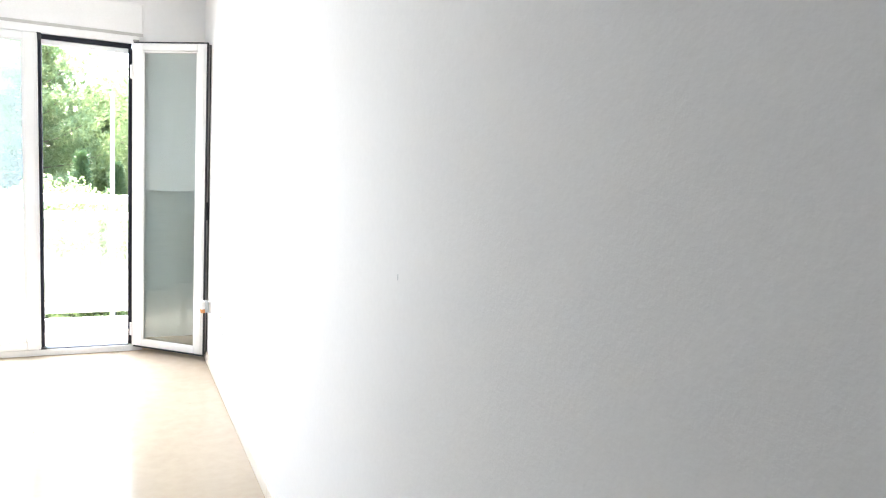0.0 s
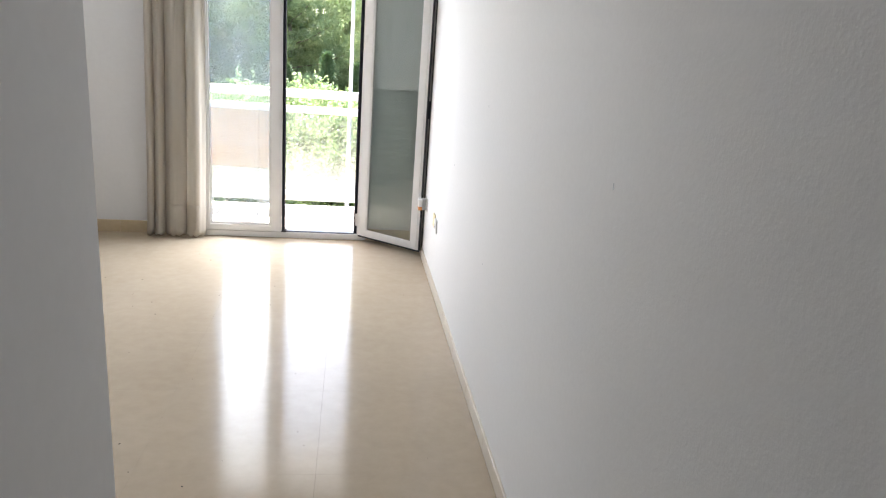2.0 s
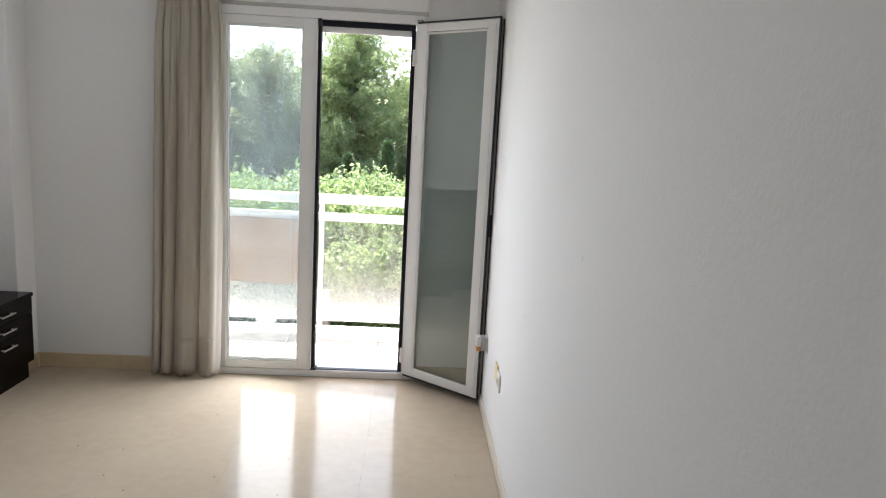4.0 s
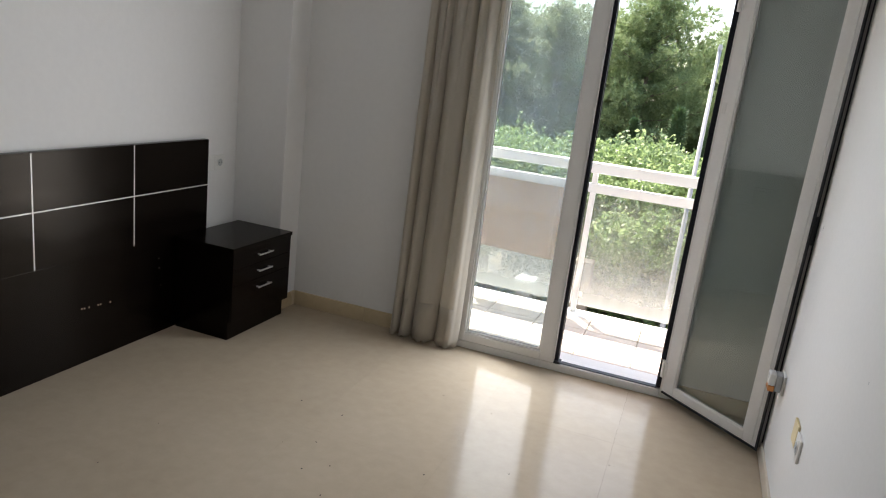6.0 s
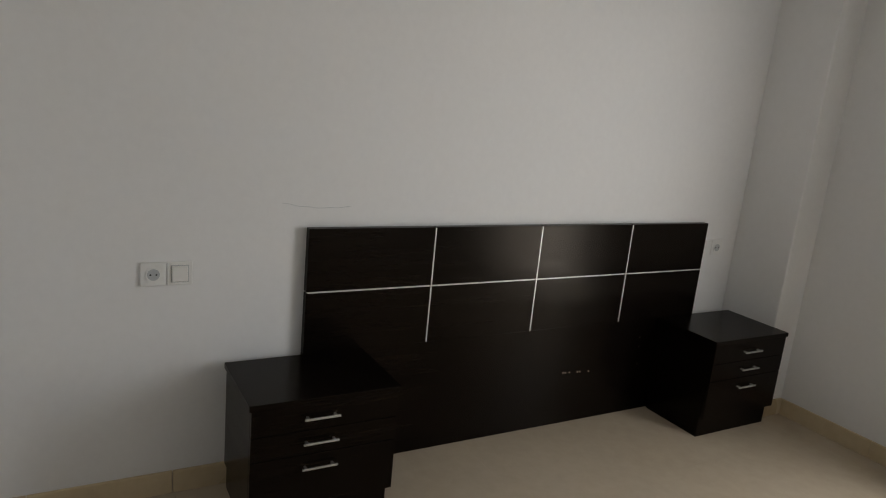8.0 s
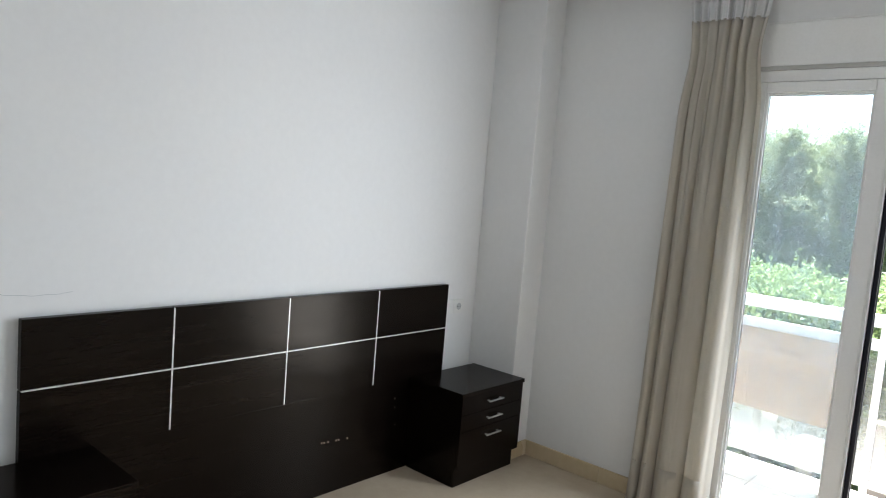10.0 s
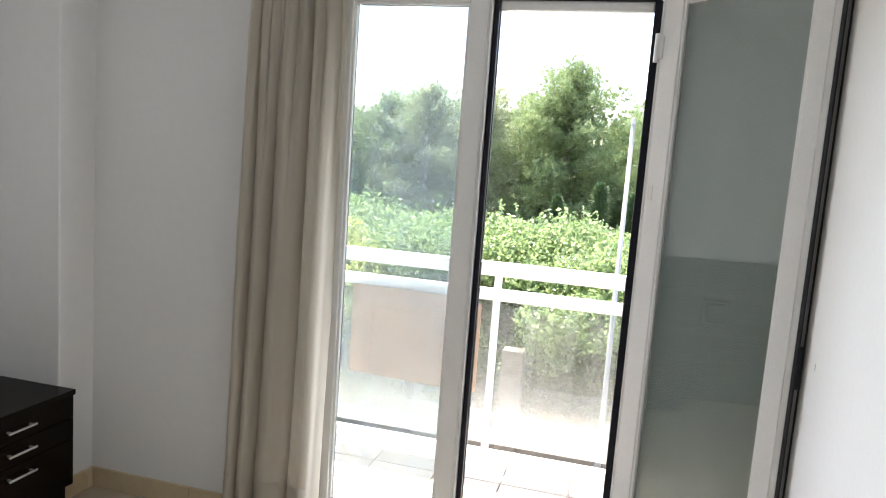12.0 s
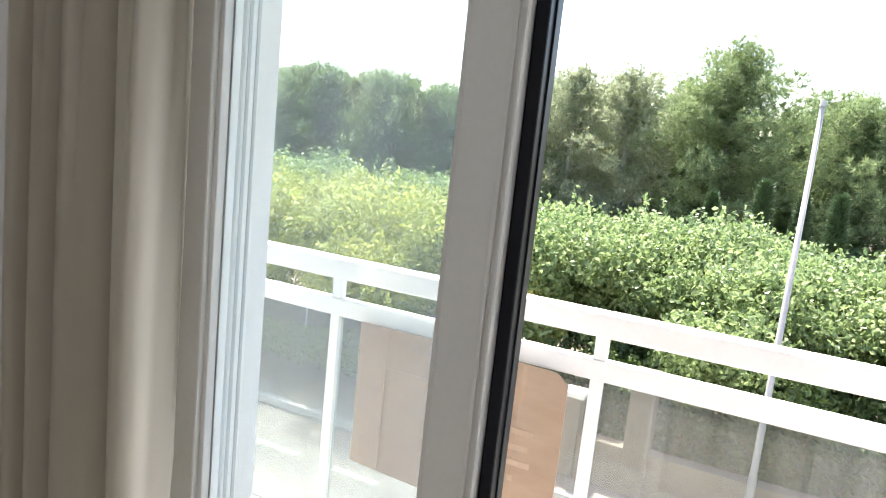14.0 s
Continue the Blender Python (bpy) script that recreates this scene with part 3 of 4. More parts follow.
def nightstand(y0, label, grip):
    """Local origin at the back corner on the floor; x to the room, y along the wall."""
    W, D, H = 0.531, 0.366, 0.502
    ob = thing("nightstand", label, "nightstand", "nightstands beside the headboard", at=pose(-2.930, y0, 0))
    part("body", box(0.0, D - 0.018, 0.008, W - 0.008, 0.103, H - 0.022, 0.0015), M_WENGE, ob)
    part("top", box(0.0, D + 0.004, 0.0, W, H - 0.0215, H, 0.002), M_WENGE, ob)
    part("plinth", box(0.004, D - 0.047, 0.016, W - 0.016, 0.0, 0.1025, 0.0015), M_WENGE, ob)
    part("plinth_front", box(D - 0.0465, D - 0.030, 0.016, W - 0.016, 0.0, 0.1025, 0.0015), M_WENGE, ob)
    for z0, z1, hz in ((0.388, 0.4785, 0.435), (0.300, 0.385, 0.346), (0.1045, 0.297, 0.254)):
        d = part("drawer_front", box(D - 0.0175, D, 0.008, W - 0.008, z0, z1, 0.0015), M_WENGE, ob)
        bm = bmesh.new()
        c = W * grip
        add_box(bm, D + 0.018, D + 0.025, c - 0.062, c + 0.062, hz - 0.004, hz + 0.004, 0.002)
        add_box(bm, D, D + 0.019, c - 0.052, c - 0.044, hz - 0.003, hz + 0.003)
        add_box(bm, D, D + 0.019, c + 0.044, c + 0.052, hz - 0.003, hz + 0.003)
        part("handle", bm, M_STEEL, d, "slim brushed metal bar handle")
    return ob


nightstand(-0.712, "dark wenge nightstand with three drawers beside the pillar", 0.495)
nightstand(-2.868, "dark wenge nightstand with three drawers, open wall beside it", 0.450)


# ---- sockets and switches ----
def plate(name, label, category, at, kind_of, mat=None):
    """Wall plate in local xz, the room towards -y."""
    mat = mat or M_PLASTIC
    ob = thing(name, label, category, at=at)
    part("cover_plate", box(-0.0415, 0.0415, -0.009, 0.0, -0.0415, 0.0415, 0.003), mat, ob)
    if kind_of == "socket":
        bm = bmesh.new()
        add_tube(bm, [(0, -0.0115, 0), (0, -0.009, 0)], [0.026, 0.026], 24)
        part("socket_ring", bm, mat, ob)
        # flat discs: the shade inside well and pin holes is painted grey and near-black
        bm = bmesh.new()
        add_tube(bm, [(0, -0.0122, 0), (0, -0.0116, 0)], [0.020, 0.020], 24)
        part("socket_well", bm, M_GREYPL, ob, "round socket well, its shade painted grey")
        for dx in (-0.0095, 0.0095):
            bm = bmesh.new()
            add_tube(bm, [(dx, -0.0128, 0), (dx, -0.0123, 0)], [0.0032, 0.0032], 10)
            part("pin_hole", bm, M_DARKHOLE, ob)
    elif kind_of == "switch":
        # flat grey border paints the shade in the gap round the rocker
        part("painted_gap_shade", box(-0.0285, 0.0285, -0.0097, -0.0091, -0.0305, 0.0305), M_GREYPL, ob)
        bm = box(-0.026, 0.026, -0.0145, -0.0098, -0.028, 0.028, 0.003)
        part("rocker", bm, mat, ob)
    return ob


WEST = lambda y, z: pose(BX, y, z, 0, 0, 90)
EAST = lambda y, z: pose(EX, y, z, 0, 0, -90)
plate("wall_socket", "white wall socket beside the headboard", "socket", WEST(-0.335, 0.850), "socket")
plate("blank_plate", "white blank wall plate half behind the headboard", "wall plate", WEST(-0.419, 0.850), "blank")
plate("light_switch", "white light switch on the wall above a nightstand", "light switch", WEST(-3.018, 0.832), "switch")
plate("wall_socket", "white wall socket next to a light switch", "socket", WEST(-3.102, 0.832), "socket")
plate("shutter_switch", "white shutter switch on the wall behind glass", "switch", pose(-0.182, 0.0, 1.088), "switch")
plate("wall_socket", "white wall socket holding a plug-in device", "socket", EAST(-0.50, 0.405), "blank")
plate("wall_socket", "white low wall socket", "socket", EAST(-1.075, 0.40), "socket")
plate("antenna_plate", "yellowed low aerial socket plate", "wall plate", EAST(-0.985, 0.412), "blank", M_YELLOWED)

plug = thing("plug_in_device", "white plug-in device with orange lower edge", "plug-in device", at=EAST(-0.50, 0.405))
part("back", box(-0.028, 0.028, -0.034, -0.0095, -0.036, 0.038, 0.004), M_GREYPL, plug, "grey back half")
part("front", box(-0.03, 0.03, -0.062, -0.0345, -0.014, 0.04, 0.006), M_PLASTIC, plug)
part("front_foot", box(-0.03, 0.03, -0.06, -0.0345, -0.038, -0.0145, 0.004), M_ORANGE, plug, "orange translucent foot")
for k in range(3):
    part("vent_slot", box(-0.016, 0.016, -0.0625, -0.0615, 0.012 + k * 0.008, 0.0145 + k * 0.008), M_GREYPL, plug)


# ---- balcony ----
BY = 1.09
structure("balcony_slab", box(-3.9, 1.4, WT, 1.15, -0.28, -0.032), M_RENDER, "rendered concrete balcony slab", "balcony")
structure("balcony_ceiling", box(-3.9, 1.4, WT, 1.34, 2.62, 2.85), M_RENDER, "rendered underside of the balcony above", "balcony")
bt = thing("balcony_floor", "pale terracotta balcony floor tiles", "floor", kind="structure")
tile_me = None
for i in range(16):
    for j in range(3):
        x0, y0 = -3.88 + i * 0.325, WT + 0.004 + j * 0.239
        if tile_me is None:
            tile_me = finish(box(0.0025, 0.3225, 0.0025, 0.2365, 0.0, 0.024, 0.002), "balcony_tile", M_BALCTILE)
        o = new("balcony_tile", tile_me)
        o.parent = bt
        o.location = (x0, y0, -0.032)

structure("balcony_edge", box(-3.9, 1.4, 1.004, 1.152, -0.0315, -0.0065, 0.004), M_RAIL, "pale coping along the balcony edge", "balcony")


def railing():
    ob = thing("balcony_railing", "white metal balcony railing with dusty glass panels", "railing", kind="structure")
    xs = [-2.93 - 0.91, -2.93, -2.015, -1.103, -0.19, 0.72]
    part("handrail", box(-3.9, 1.4, BY - 0.032, BY + 0.032, 0.952, 1.022, 0.008), M_RAIL, ob)
    part("middle_rail", box(-3.9, 1.4, BY - 0.020, BY + 0.024, 0.822, 0.882, 0.006), M_RAIL, ob)
    for a, b in zip(xs, xs[1:]):
        p = part("glass_panel", box(a + 0.019, b - 0.019, BY + 0.002, BY + 0.010, 0.046, 0.8215), M_RAILGLASS, ob, "dusty glass panel")
    for x in xs:
        bm = bmesh.new()
        add_box(bm, x - 0.018, x + 0.018, BY - 0.014, BY + 0.018, -0.006, 0.8215, 0.003)
        add_box(bm, x - 0.018, x + 0.018, BY - 0.014, BY + 0.018, 0.8825, 0.9515, 0.003)
        part("post", bm, M_RAIL, ob)
        part("glass_clip", box(x + 0.0185, x + 0.045, BY - 0.006, BY + 0.0015, 0.10, 0.14, 0.002), M_STEEL, ob, "small metal glass clip")
        part("foot_plate", box(x - 0.04, x + 0.04, BY - 0.04, BY + 0.045, -0.008, -0.0062, 0.0005), M_RAIL, ob)
    return ob


railing()


def cardboard():
    ob = thing("cardboard_sheet", "brown flattened cardboard box tied inside the railing", "cardboard")
    bm = bmesh.new()
    nx, nz = 40, 26
    x0, x1, z0, z1 = -1.885, -1.172, 0.345, 0.832
    front = []
    for side in (0, 1):
        rows = []
        for j in range(nz + 1):
            row = []
            for i in range(nx + 1):
                u, v = i / nx, j / nz
                x = x0 + (x1 - x0) * u
                z = z0 + (z1 - z0) * v - 0.018 * u + 0.012 * v * u
                cut = max(0.0, (u - 0.945) / 0.055 + (v - 0.93) / 0.07 - 1.0)
                z -= 0.030 * cut
                y = BY - 0.045 - 0.012 * math.sin(u * 3.1) * (1 - v) + 0.004 * noise.noise(Vector((u * 6, v * 5, 2)))
                crease = math.exp(-((u - 0.16) / 0.012) ** 2) + math.exp(-((u - 0.80) / 0.010) ** 2)
                y += 0.004 * crease
                row.append(bm.verts.new((x, y + side * 0.006, z)))
            rows.append(row)
        front.append(rows)
    for s in (0, 1):
        for j in range(nz):
            for i in range(nx):
                r = front[s]
                f = (r[j][i], r[j][i + 1], r[j + 1][i + 1], r[j + 1][i])
                bm.faces.new(f if s == 0 else f[::-1])
    a, b = front
    for i in range(nx):
        bm.faces.new((a[0][i], b[0][i], b[0][i + 1], a[0][i + 1]))
        bm.faces.new((a[nz][i], a[nz][i + 1], b[nz][i + 1], b[nz][i]))
    for j in range(nz):
        bm.faces.new((a[j][0], a[j + 1][0], b[j + 1][0], b[j][0]))
        bm.faces.new((a[j][nx], b[j][nx], b[j + 1][nx], a[j + 1][nx]))
    sheet = part("sheet", bm, M_CARD, ob)
    part("tear", add_box(bmesh.new(), -0.0012, 0.0012, -0.0512, -0.0495, -0.10, 0.10, 0.0, pose(-1.335, BY, 0.60, 0, 4, 0)), M_BARK, ob, "dark torn slit")
    part("tape_strip", box(-1.775, -1.768, BY - 0.066, BY - 0.062, 0.36, 0.70), M_PRINT, ob)
    part("tape_strip", box(-1.765, -1.40, BY - 0.064, BY - 0.060, 0.700, 0.706), M_PRINT, ob)
    for k, (x, z, w) in enumerate(((-1.30, 0.62, 0.05), (-1.30, 0.57, 0.035), (-1.30, 0.52, 0.045), (-1.29, 0.47, 0.03))):
        part("faded_print", box(x - w, x + w, BY - 0.0500, BY - 0.0475, z - 0.009, z + 0.009), M_PRINT, ob, "faded printed bar")
    for x in (-1.62, -1.34):
        bm = bmesh.new()
        add_tube(bm, [(x, BY - 0.05, 0.80), (x + 0.004, BY - 0.03, 0.845), (x + 0.004, BY - 0.024, 0.886), (x, BY + 0.01, 0.888)], [0.0025] * 4, 6)
        part("tie", bm, M_PLASTIC, ob, "white plastic tie")
    return ob


cardboard()


# ---- street ----
GZ = -4.0
structure("ground", box(-900, 900, 10.15, 1500, GZ - 0.3, GZ - 0.02), M_GROUND, "dry earth of the park reaching the horizon", "ground")
structure("building_yard", box(-60, 60, -30, 3.2, GZ - 0.3, GZ), M_PAVE, "pavement beside the apartment building", "pavement")
structure("pavement_near", box(-60, 60, 3.2, 5.4, GZ - 0.3, GZ - 0.01), M_PAVE, "grey pavement along the building", "pavement")
structure("road", box(-60, 60, 5.4, 9.55, GZ - 0.3, GZ - 0.13), M_ROAD, "grey asphalt street", "road")
structure("pavement_far", box(-60, 60, 9.55, 10.15, GZ - 0.3, GZ), M_PAVE, "pale pavement across the street", "pavement")
kerb = thing("kerb", "concrete kerb stones along the street", "kerb", kind="structure")
kerb_me = finish(box(0.004, 0.996, 0, 0.14, -0.2, 0.015, 0.012), "kerb_stone", M_KERB)
for i in range(34):
    for y in (5.33, 9.5):
        o = new("kerb_stone", kerb_me)
        o.parent = kerb
        o.location = (-22 + i, y, GZ)
lines = thing("road_marking", "worn white dashed centre line", "road marking", kind="structure")
for i in range(22):
    part("dash", box(-24.5 + i * 1.62, -24.5 + i * 1.62 + 0.8, 8.10, 8.22, GZ - 0.13, GZ - 0.125), M_PAINTLINE, lines)

low = thing("low_wall", "weathered low concrete wall with square pillars", "wall", kind="structure")
part("wall_body", box(-4.2, 20, 10.25, 10.45, GZ - 0.1, GZ + 0.70, 0.015), M_CONCRETE, low)
part("coping", box(-4.25, 20, 10.21, 10.49, GZ + 0.701, GZ + 0.76, 0.012), M_CONCRETE, low)
for x, w, h, cap in ((-3.42, 0.15, 1.40, True), (-2.3, 0.20, 2.1, False), (3.4, 0.2, 2.1, False)):
    part("pillar", box(x - w, x + w, 10.16, 10.5, GZ + 0.0, GZ + h, 0.015), M_CONCRETE, low)
    if cap:
        part("pillar_cap", box(x - w - 0.05, x + w + 0.05, 10.12, 10.54, GZ + h + 0.0005, GZ + h + 0.08, 0.012), M_RENDER, low, "white pillar cap")

pole = thing("street_pole", "tall slim galvanised street pole", "pole")
bm = bmesh.new()
add_tube(bm, [(-0.56, 9.75, GZ), (-0.56, 9.75, GZ + 1.1), (-0.56, 9.75, GZ + 1.15), (-0.56, 9.75, 2.36)], [0.062, 0.06, 0.05, 0.032], 14)
part("shaft", bm, M_POLE, pole, "", True)
bm = bmesh.new()
add_tube(bm, [(-0.56, 9.75, 2.361), (-0.56, 9.75, 2.44)], [0.045, 0.03], 12)
part("cap", bm, M_POLE, pole)
part("base_plate", box(-0.70, -0.42, 9.61, 9.89, GZ + 0.0005, GZ + 0.02, 0.004), M_POLE, pole)


# ---- plants ----
def leaf_mesh(name, centres, size, rng, mat, spread=0.5, long=1.2, up=0.2):
    """Many small bent leaves, one quad pair each, at the given places."""
    c = np.asarray(centres, dtype=float)
    n = len(c)
    d = rng.normal(size=(n, 3))
    d[:, 2] += up
    d /= np.linalg.norm(d, axis=1)[:, None]
    r = rng.normal(size=(n, 3))
    s = np.cross(d, r)
    s /= np.linalg.norm(s, axis=1)[:, None]
    k = np.cross(s, d)
    L = size * (0.7 + 0.6 * rng.random(n))[:, None]
    a = c - d * L * 0.5 * long
    b = c + s * L * 0.40 + k * L * 0.08
    t = c + d * L * 0.5 * long - k * L * 0.12
    e = c - s * L * 0.40 + k * L * 0.08
    v = np.stack([a, b, t, e], axis=1).reshape(-1, 3)
    idx = np.arange(n) * 4
    f = np.concatenate([np.stack([idx, idx + 1, idx + 2], 1), np.stack([idx, idx + 2, idx + 3], 1)])
    me = bpy.data.meshes.new(name)
    me.from_pydata(v.tolist(), [], f.tolist())
    me.materials.append(mat)
    return me


def needle_mesh(name, centres, dirs, length, rng, mat, per=8, thin=0.05):
    """Tufts of thin needles fanning out of each twig end."""
    c = np.repeat(np.asarray(centres, dtype=float), per, axis=0)
    d0 = np.repeat(np.asarray(dirs, dtype=float), per, axis=0)
    n = len(c)
    d = d0 * 0.8 + rng.normal(size=(n, 3)) * 0.6
    d /= np.linalg.norm(d, axis=1)[:, None]
    s = np.cross(d, rng.normal(size=(n, 3)))
    s /= np.linalg.norm(s, axis=1)[:, None]
    L = length * (0.6 + 0.7 * rng.random(n))[:, None]
    w = L * thin
    v = np.stack([c - s * w, c + s * w, c + d * L], axis=1).reshape(-1, 3)
    me = bpy.data.meshes.new(name)
    me.from_pydata(v.tolist(), [], np.arange(3 * n).reshape(-1, 3).tolist())
    me.materials.append(mat)
    return me


def blobs(rng, count, radius, height, z0, flat=0.75):
    """Centres and radii of the leaf clumps that make up a crown."""
    out = []
    for i in range(count):
        a = rng.random() * 2 * math.pi
        h = rng.random()
        rr = radius * math.sqrt(rng.random()) * (0.55 + 0.6 * math.sin(math.pi * min(1, h * 0.85 + 0.12)))
        out.append((rr * math.cos(a), rr * math.sin(a), z0 + h * height, radius * (0.24 + 0.22 * rng.random())))
    return out


def broadleaf(seed, mat, label, height=3.95, radius=1.75, n=24000, leaf=0.094, bark=None):
    rng = np.random.default_rng(seed)
    ob = thing("tree", label, "tree", "street trees across the road")
    trunk = bmesh.new()
    fork = height * 0.36
    add_tube(trunk, [(0, 0, -0.06), (0.02, 0.01, fork * 0.5), (0.03, -0.02, fork)], [0.13, 0.10, 0.085], 9)
    cl = blobs(rng, 30, radius, height * 0.50, height * 0.40)
    for i in range(0, 30, 3):
        x, y, z, r = cl[i]
        add_tube(trunk, [(0.03, -0.02, fork - 0.05), (x * 0.45, y * 0.45, (fork + z) / 2 + 0.15), (x * 0.9, y * 0.9, z)], [0.06, 0.035, 0.012], 6, False)
    part("trunk", trunk, bark or M_BARKG, ob, "", True)
    pts = []
    for x, y, z, r in cl:
        m = n // len(cl)
        d = rng.normal(size=(m, 3))
        d /= np.linalg.norm(d, axis=1)[:, None]
        q = d * (r * (0.45 + 0.62 * rng.random(m) ** 0.6))[:, None]
        q[:, 2] *= 0.8
        pts.append(q + np.array([x, y, z]))
    # stray twigs that break the outline
    m = n // 14
    a = rng.random(m) * 2 * math.pi
    tw = np.stack([np.cos(a) * radius * (0.3 + 0.75 * rng.random(m)), np.sin(a) * radius * (0.3 + 0.75 * rng.random(m)), height * (0.55 + 0.5 * rng.random(m))], 1)
    keep = (tw[:, 0] ** 2 + tw[:, 1] ** 2) / radius ** 2 + ((tw[:, 2] - height * 0.66) / (height * 0.40)) ** 2 < 1.15
    pts.append(tw[keep])
    shoots = rng.integers(0, len(cl), 46)
    for i in shoots:
        x, y, z, r = cl[i]
        x, y = x + rng.normal() * r * 0.5, y + rng.normal() * r * 0.5
        step = np.linspace(0.0, 1.0, 16)[:, None]
        tip = np.array([rng.normal() * 0.10, rng.normal() * 0.10, 0.30 + 0.22 * rng.random()])
        pts.append(np.array([x, y, z + r * 0.62]) + step * tip + rng.normal(size=(16, 3)) * 0.035)
    me = leaf_mesh("crown", np.concatenate(pts), leaf, rng, mat)
    cr = new("crown", me)
    cr.parent = ob
    return ob


def pine(seed, mat, label, height=10.0, radius=3.0, bare=0.2, n=4200, top=0.5, bark=None):
    rng = np.random.default_rng(seed)
    ob = thing("pine_tree", label, "pine tree", "pines of the park")
    trunk = bmesh.new()
    lean = rng.normal(size=2) * 0.25
    pts = [(lean[0] * h * h, lean[1] * h * h, height * 0.93 * h - (0.1 if h == 0 else 0)) for h in (0, 0.2, 0.4, 0.6, 0.8, 1.0)]
    add_tube(trunk, pts, [0.24, 0.2, 0.16, 0.12, 0.075, 0.03], 9)
    cen, dirs = [], []
    nl = 58
    for i in range(nl):
        h = bare + (1 - bare) * (i + 0.5) / nl
        prof = math.sin(math.pi * min(1.0, (h - bare) / (1 - bare) * 0.80 + 0.17)) ** top
        reach = radius * prof * (0.62 + 0.48 * rng.random())
        a = i * 2.4 + rng.normal() * 0.4
        z0 = height * 0.9 * h
        tip = np.array([math.cos(a) * reach, math.sin(a) * reach, z0 + 0.22 * reach + 0.06 * height * h])
        base = np.array([lean[0] * h * h, lean[1] * h * h, z0])
        mid = base * 0.5 + tip * 0.5 + np.array([0, 0, -0.05 * reach])
        if i % 2 == 0:
            add_tube(trunk, [tuple(base), tuple(mid), tuple(tip)], [0.05, 0.03, 0.012], 5, False)
        # two or three clumps along the outer half of each limb
        for f, s in ((1.0, 0.27), (0.74, 0.27), (0.48, 0.24), (0.2, 0.18)):
            c = base + (tip - base) * f
            m = int(n / (nl * 3.4))
            r = radius * s * (0.70 + 0.45 * rng.random())
            d = rng.normal(size=(m, 3))
            d /= np.linalg.norm(d, axis=1)[:, None]
            q = d * (r * (0.35 + 0.7 * rng.random(m)))[:, None]
            q[:, 2] *= 0.62
            cen.append(c + q)
            dd = d + np.array([0, 0, 0.55])
            dirs.append(dd / np.linalg.norm(dd, axis=1)[:, None])
    part("trunk", trunk, bark or M_BARK, ob, "", True)
    me = needle_mesh("crown", np.concatenate(cen), np.concatenate(dirs), 0.32, rng, mat, 15, 0.055)
    cr = new("crown", me)
    cr.parent = ob
    return ob


def shrub(seed, mat, label, w, d, h, n, leaf=0.1):
    rng = np.random.default_rng(seed)
    ob = thing("shrub", label, "shrub", "shrubs along the park edge")
    p = rng.random((n, 3)) * np.array([w, d, 1]) - np.array([w / 2, d / 2, 0])
    top = h * (0.75 + 0.35 * np.array([noise.noise(Vector((x * 1.7 + seed, y * 2, 0.3))) for x, y in p[:, :2]]))
    p[:, 2] = 0.05 + (p[:, 2] ** 0.7) * top
    cr = new("leaves", leaf_mesh("leaves", p, leaf, rng, mat))
    cr.parent = ob
    st = bmesh.new()
    for i in range(7):
        x, y = (rng.random() - 0.5) * w * 0.8, (rng.random() - 0.5) * d * 0.5
        add_tube(st, [(x, y, -0.05), (x * 1.05, y, h * 0.4), (x * 1.15, y * 1.2, h * 0.75)], [0.025, 0.018, 0.008], 5, False)
    tagged(part("stems", st, M_BARK, ob), kind="stuff")
    return ob


t_a = broadleaf(11, M_LEAF, "dense green broadleaf street tree")
t_a.matrix_world = pose(-0.9, 12.3, GZ)
t_b = broadleaf(12, M_LEAF, "dense green broadleaf street tree", height=3.85, radius=1.65)
t_b.matrix_world = pose(-3.0, 13.6, GZ)
t_c = broadleaf(13, M_LEAFY, "light green street tree with yellowing leaves", height=4.2, radius=1.9, n=24000, leaf=0.085)
t_c.matrix_world = pose(-7.6, 11.9, GZ)
PLACES = [(t_a, 1.3, 12.4, 40, 0.97), (t_b, 3.3, 12.1, 130, 0.93), (t_a, 5.5, 12.6, 200, 0.95), (t_b, -5.0, 12.6, 250, 1.03),
          (t_a, 0.2, 14.6, 90, 1.0), (t_b, -2.0, 14.9, 20, 1.08), (t_a, -4.2, 14.8, 300, 1.05), (t_b, -6.4, 14.6, 170, 1.06),
          (t_a, -10.6, 15.6, 10, 1.08), (t_b, -13.4, 16.2, 60, 1.12), (t_c, -10.4, 13.0, 120, 1.0), (t_a, -8.4, 16.4, 210, 1.1),
          (t_b, 2.6, 15.2, 310, 0.98), (t_a, -16.5, 17.0, 140, 1.1), (t_c, -13.2, 13.2, 80, 0.95), (t_b, 7.6, 13.6, 20, 0.95),
          (t_c, -6.3, 11.9, 200, 0.86)]
for src, x, y, a, s in PLACES:
    copy_thing(src, pose(x, y, GZ, 0, 0, a) @ Matrix.Scale(s, 4))

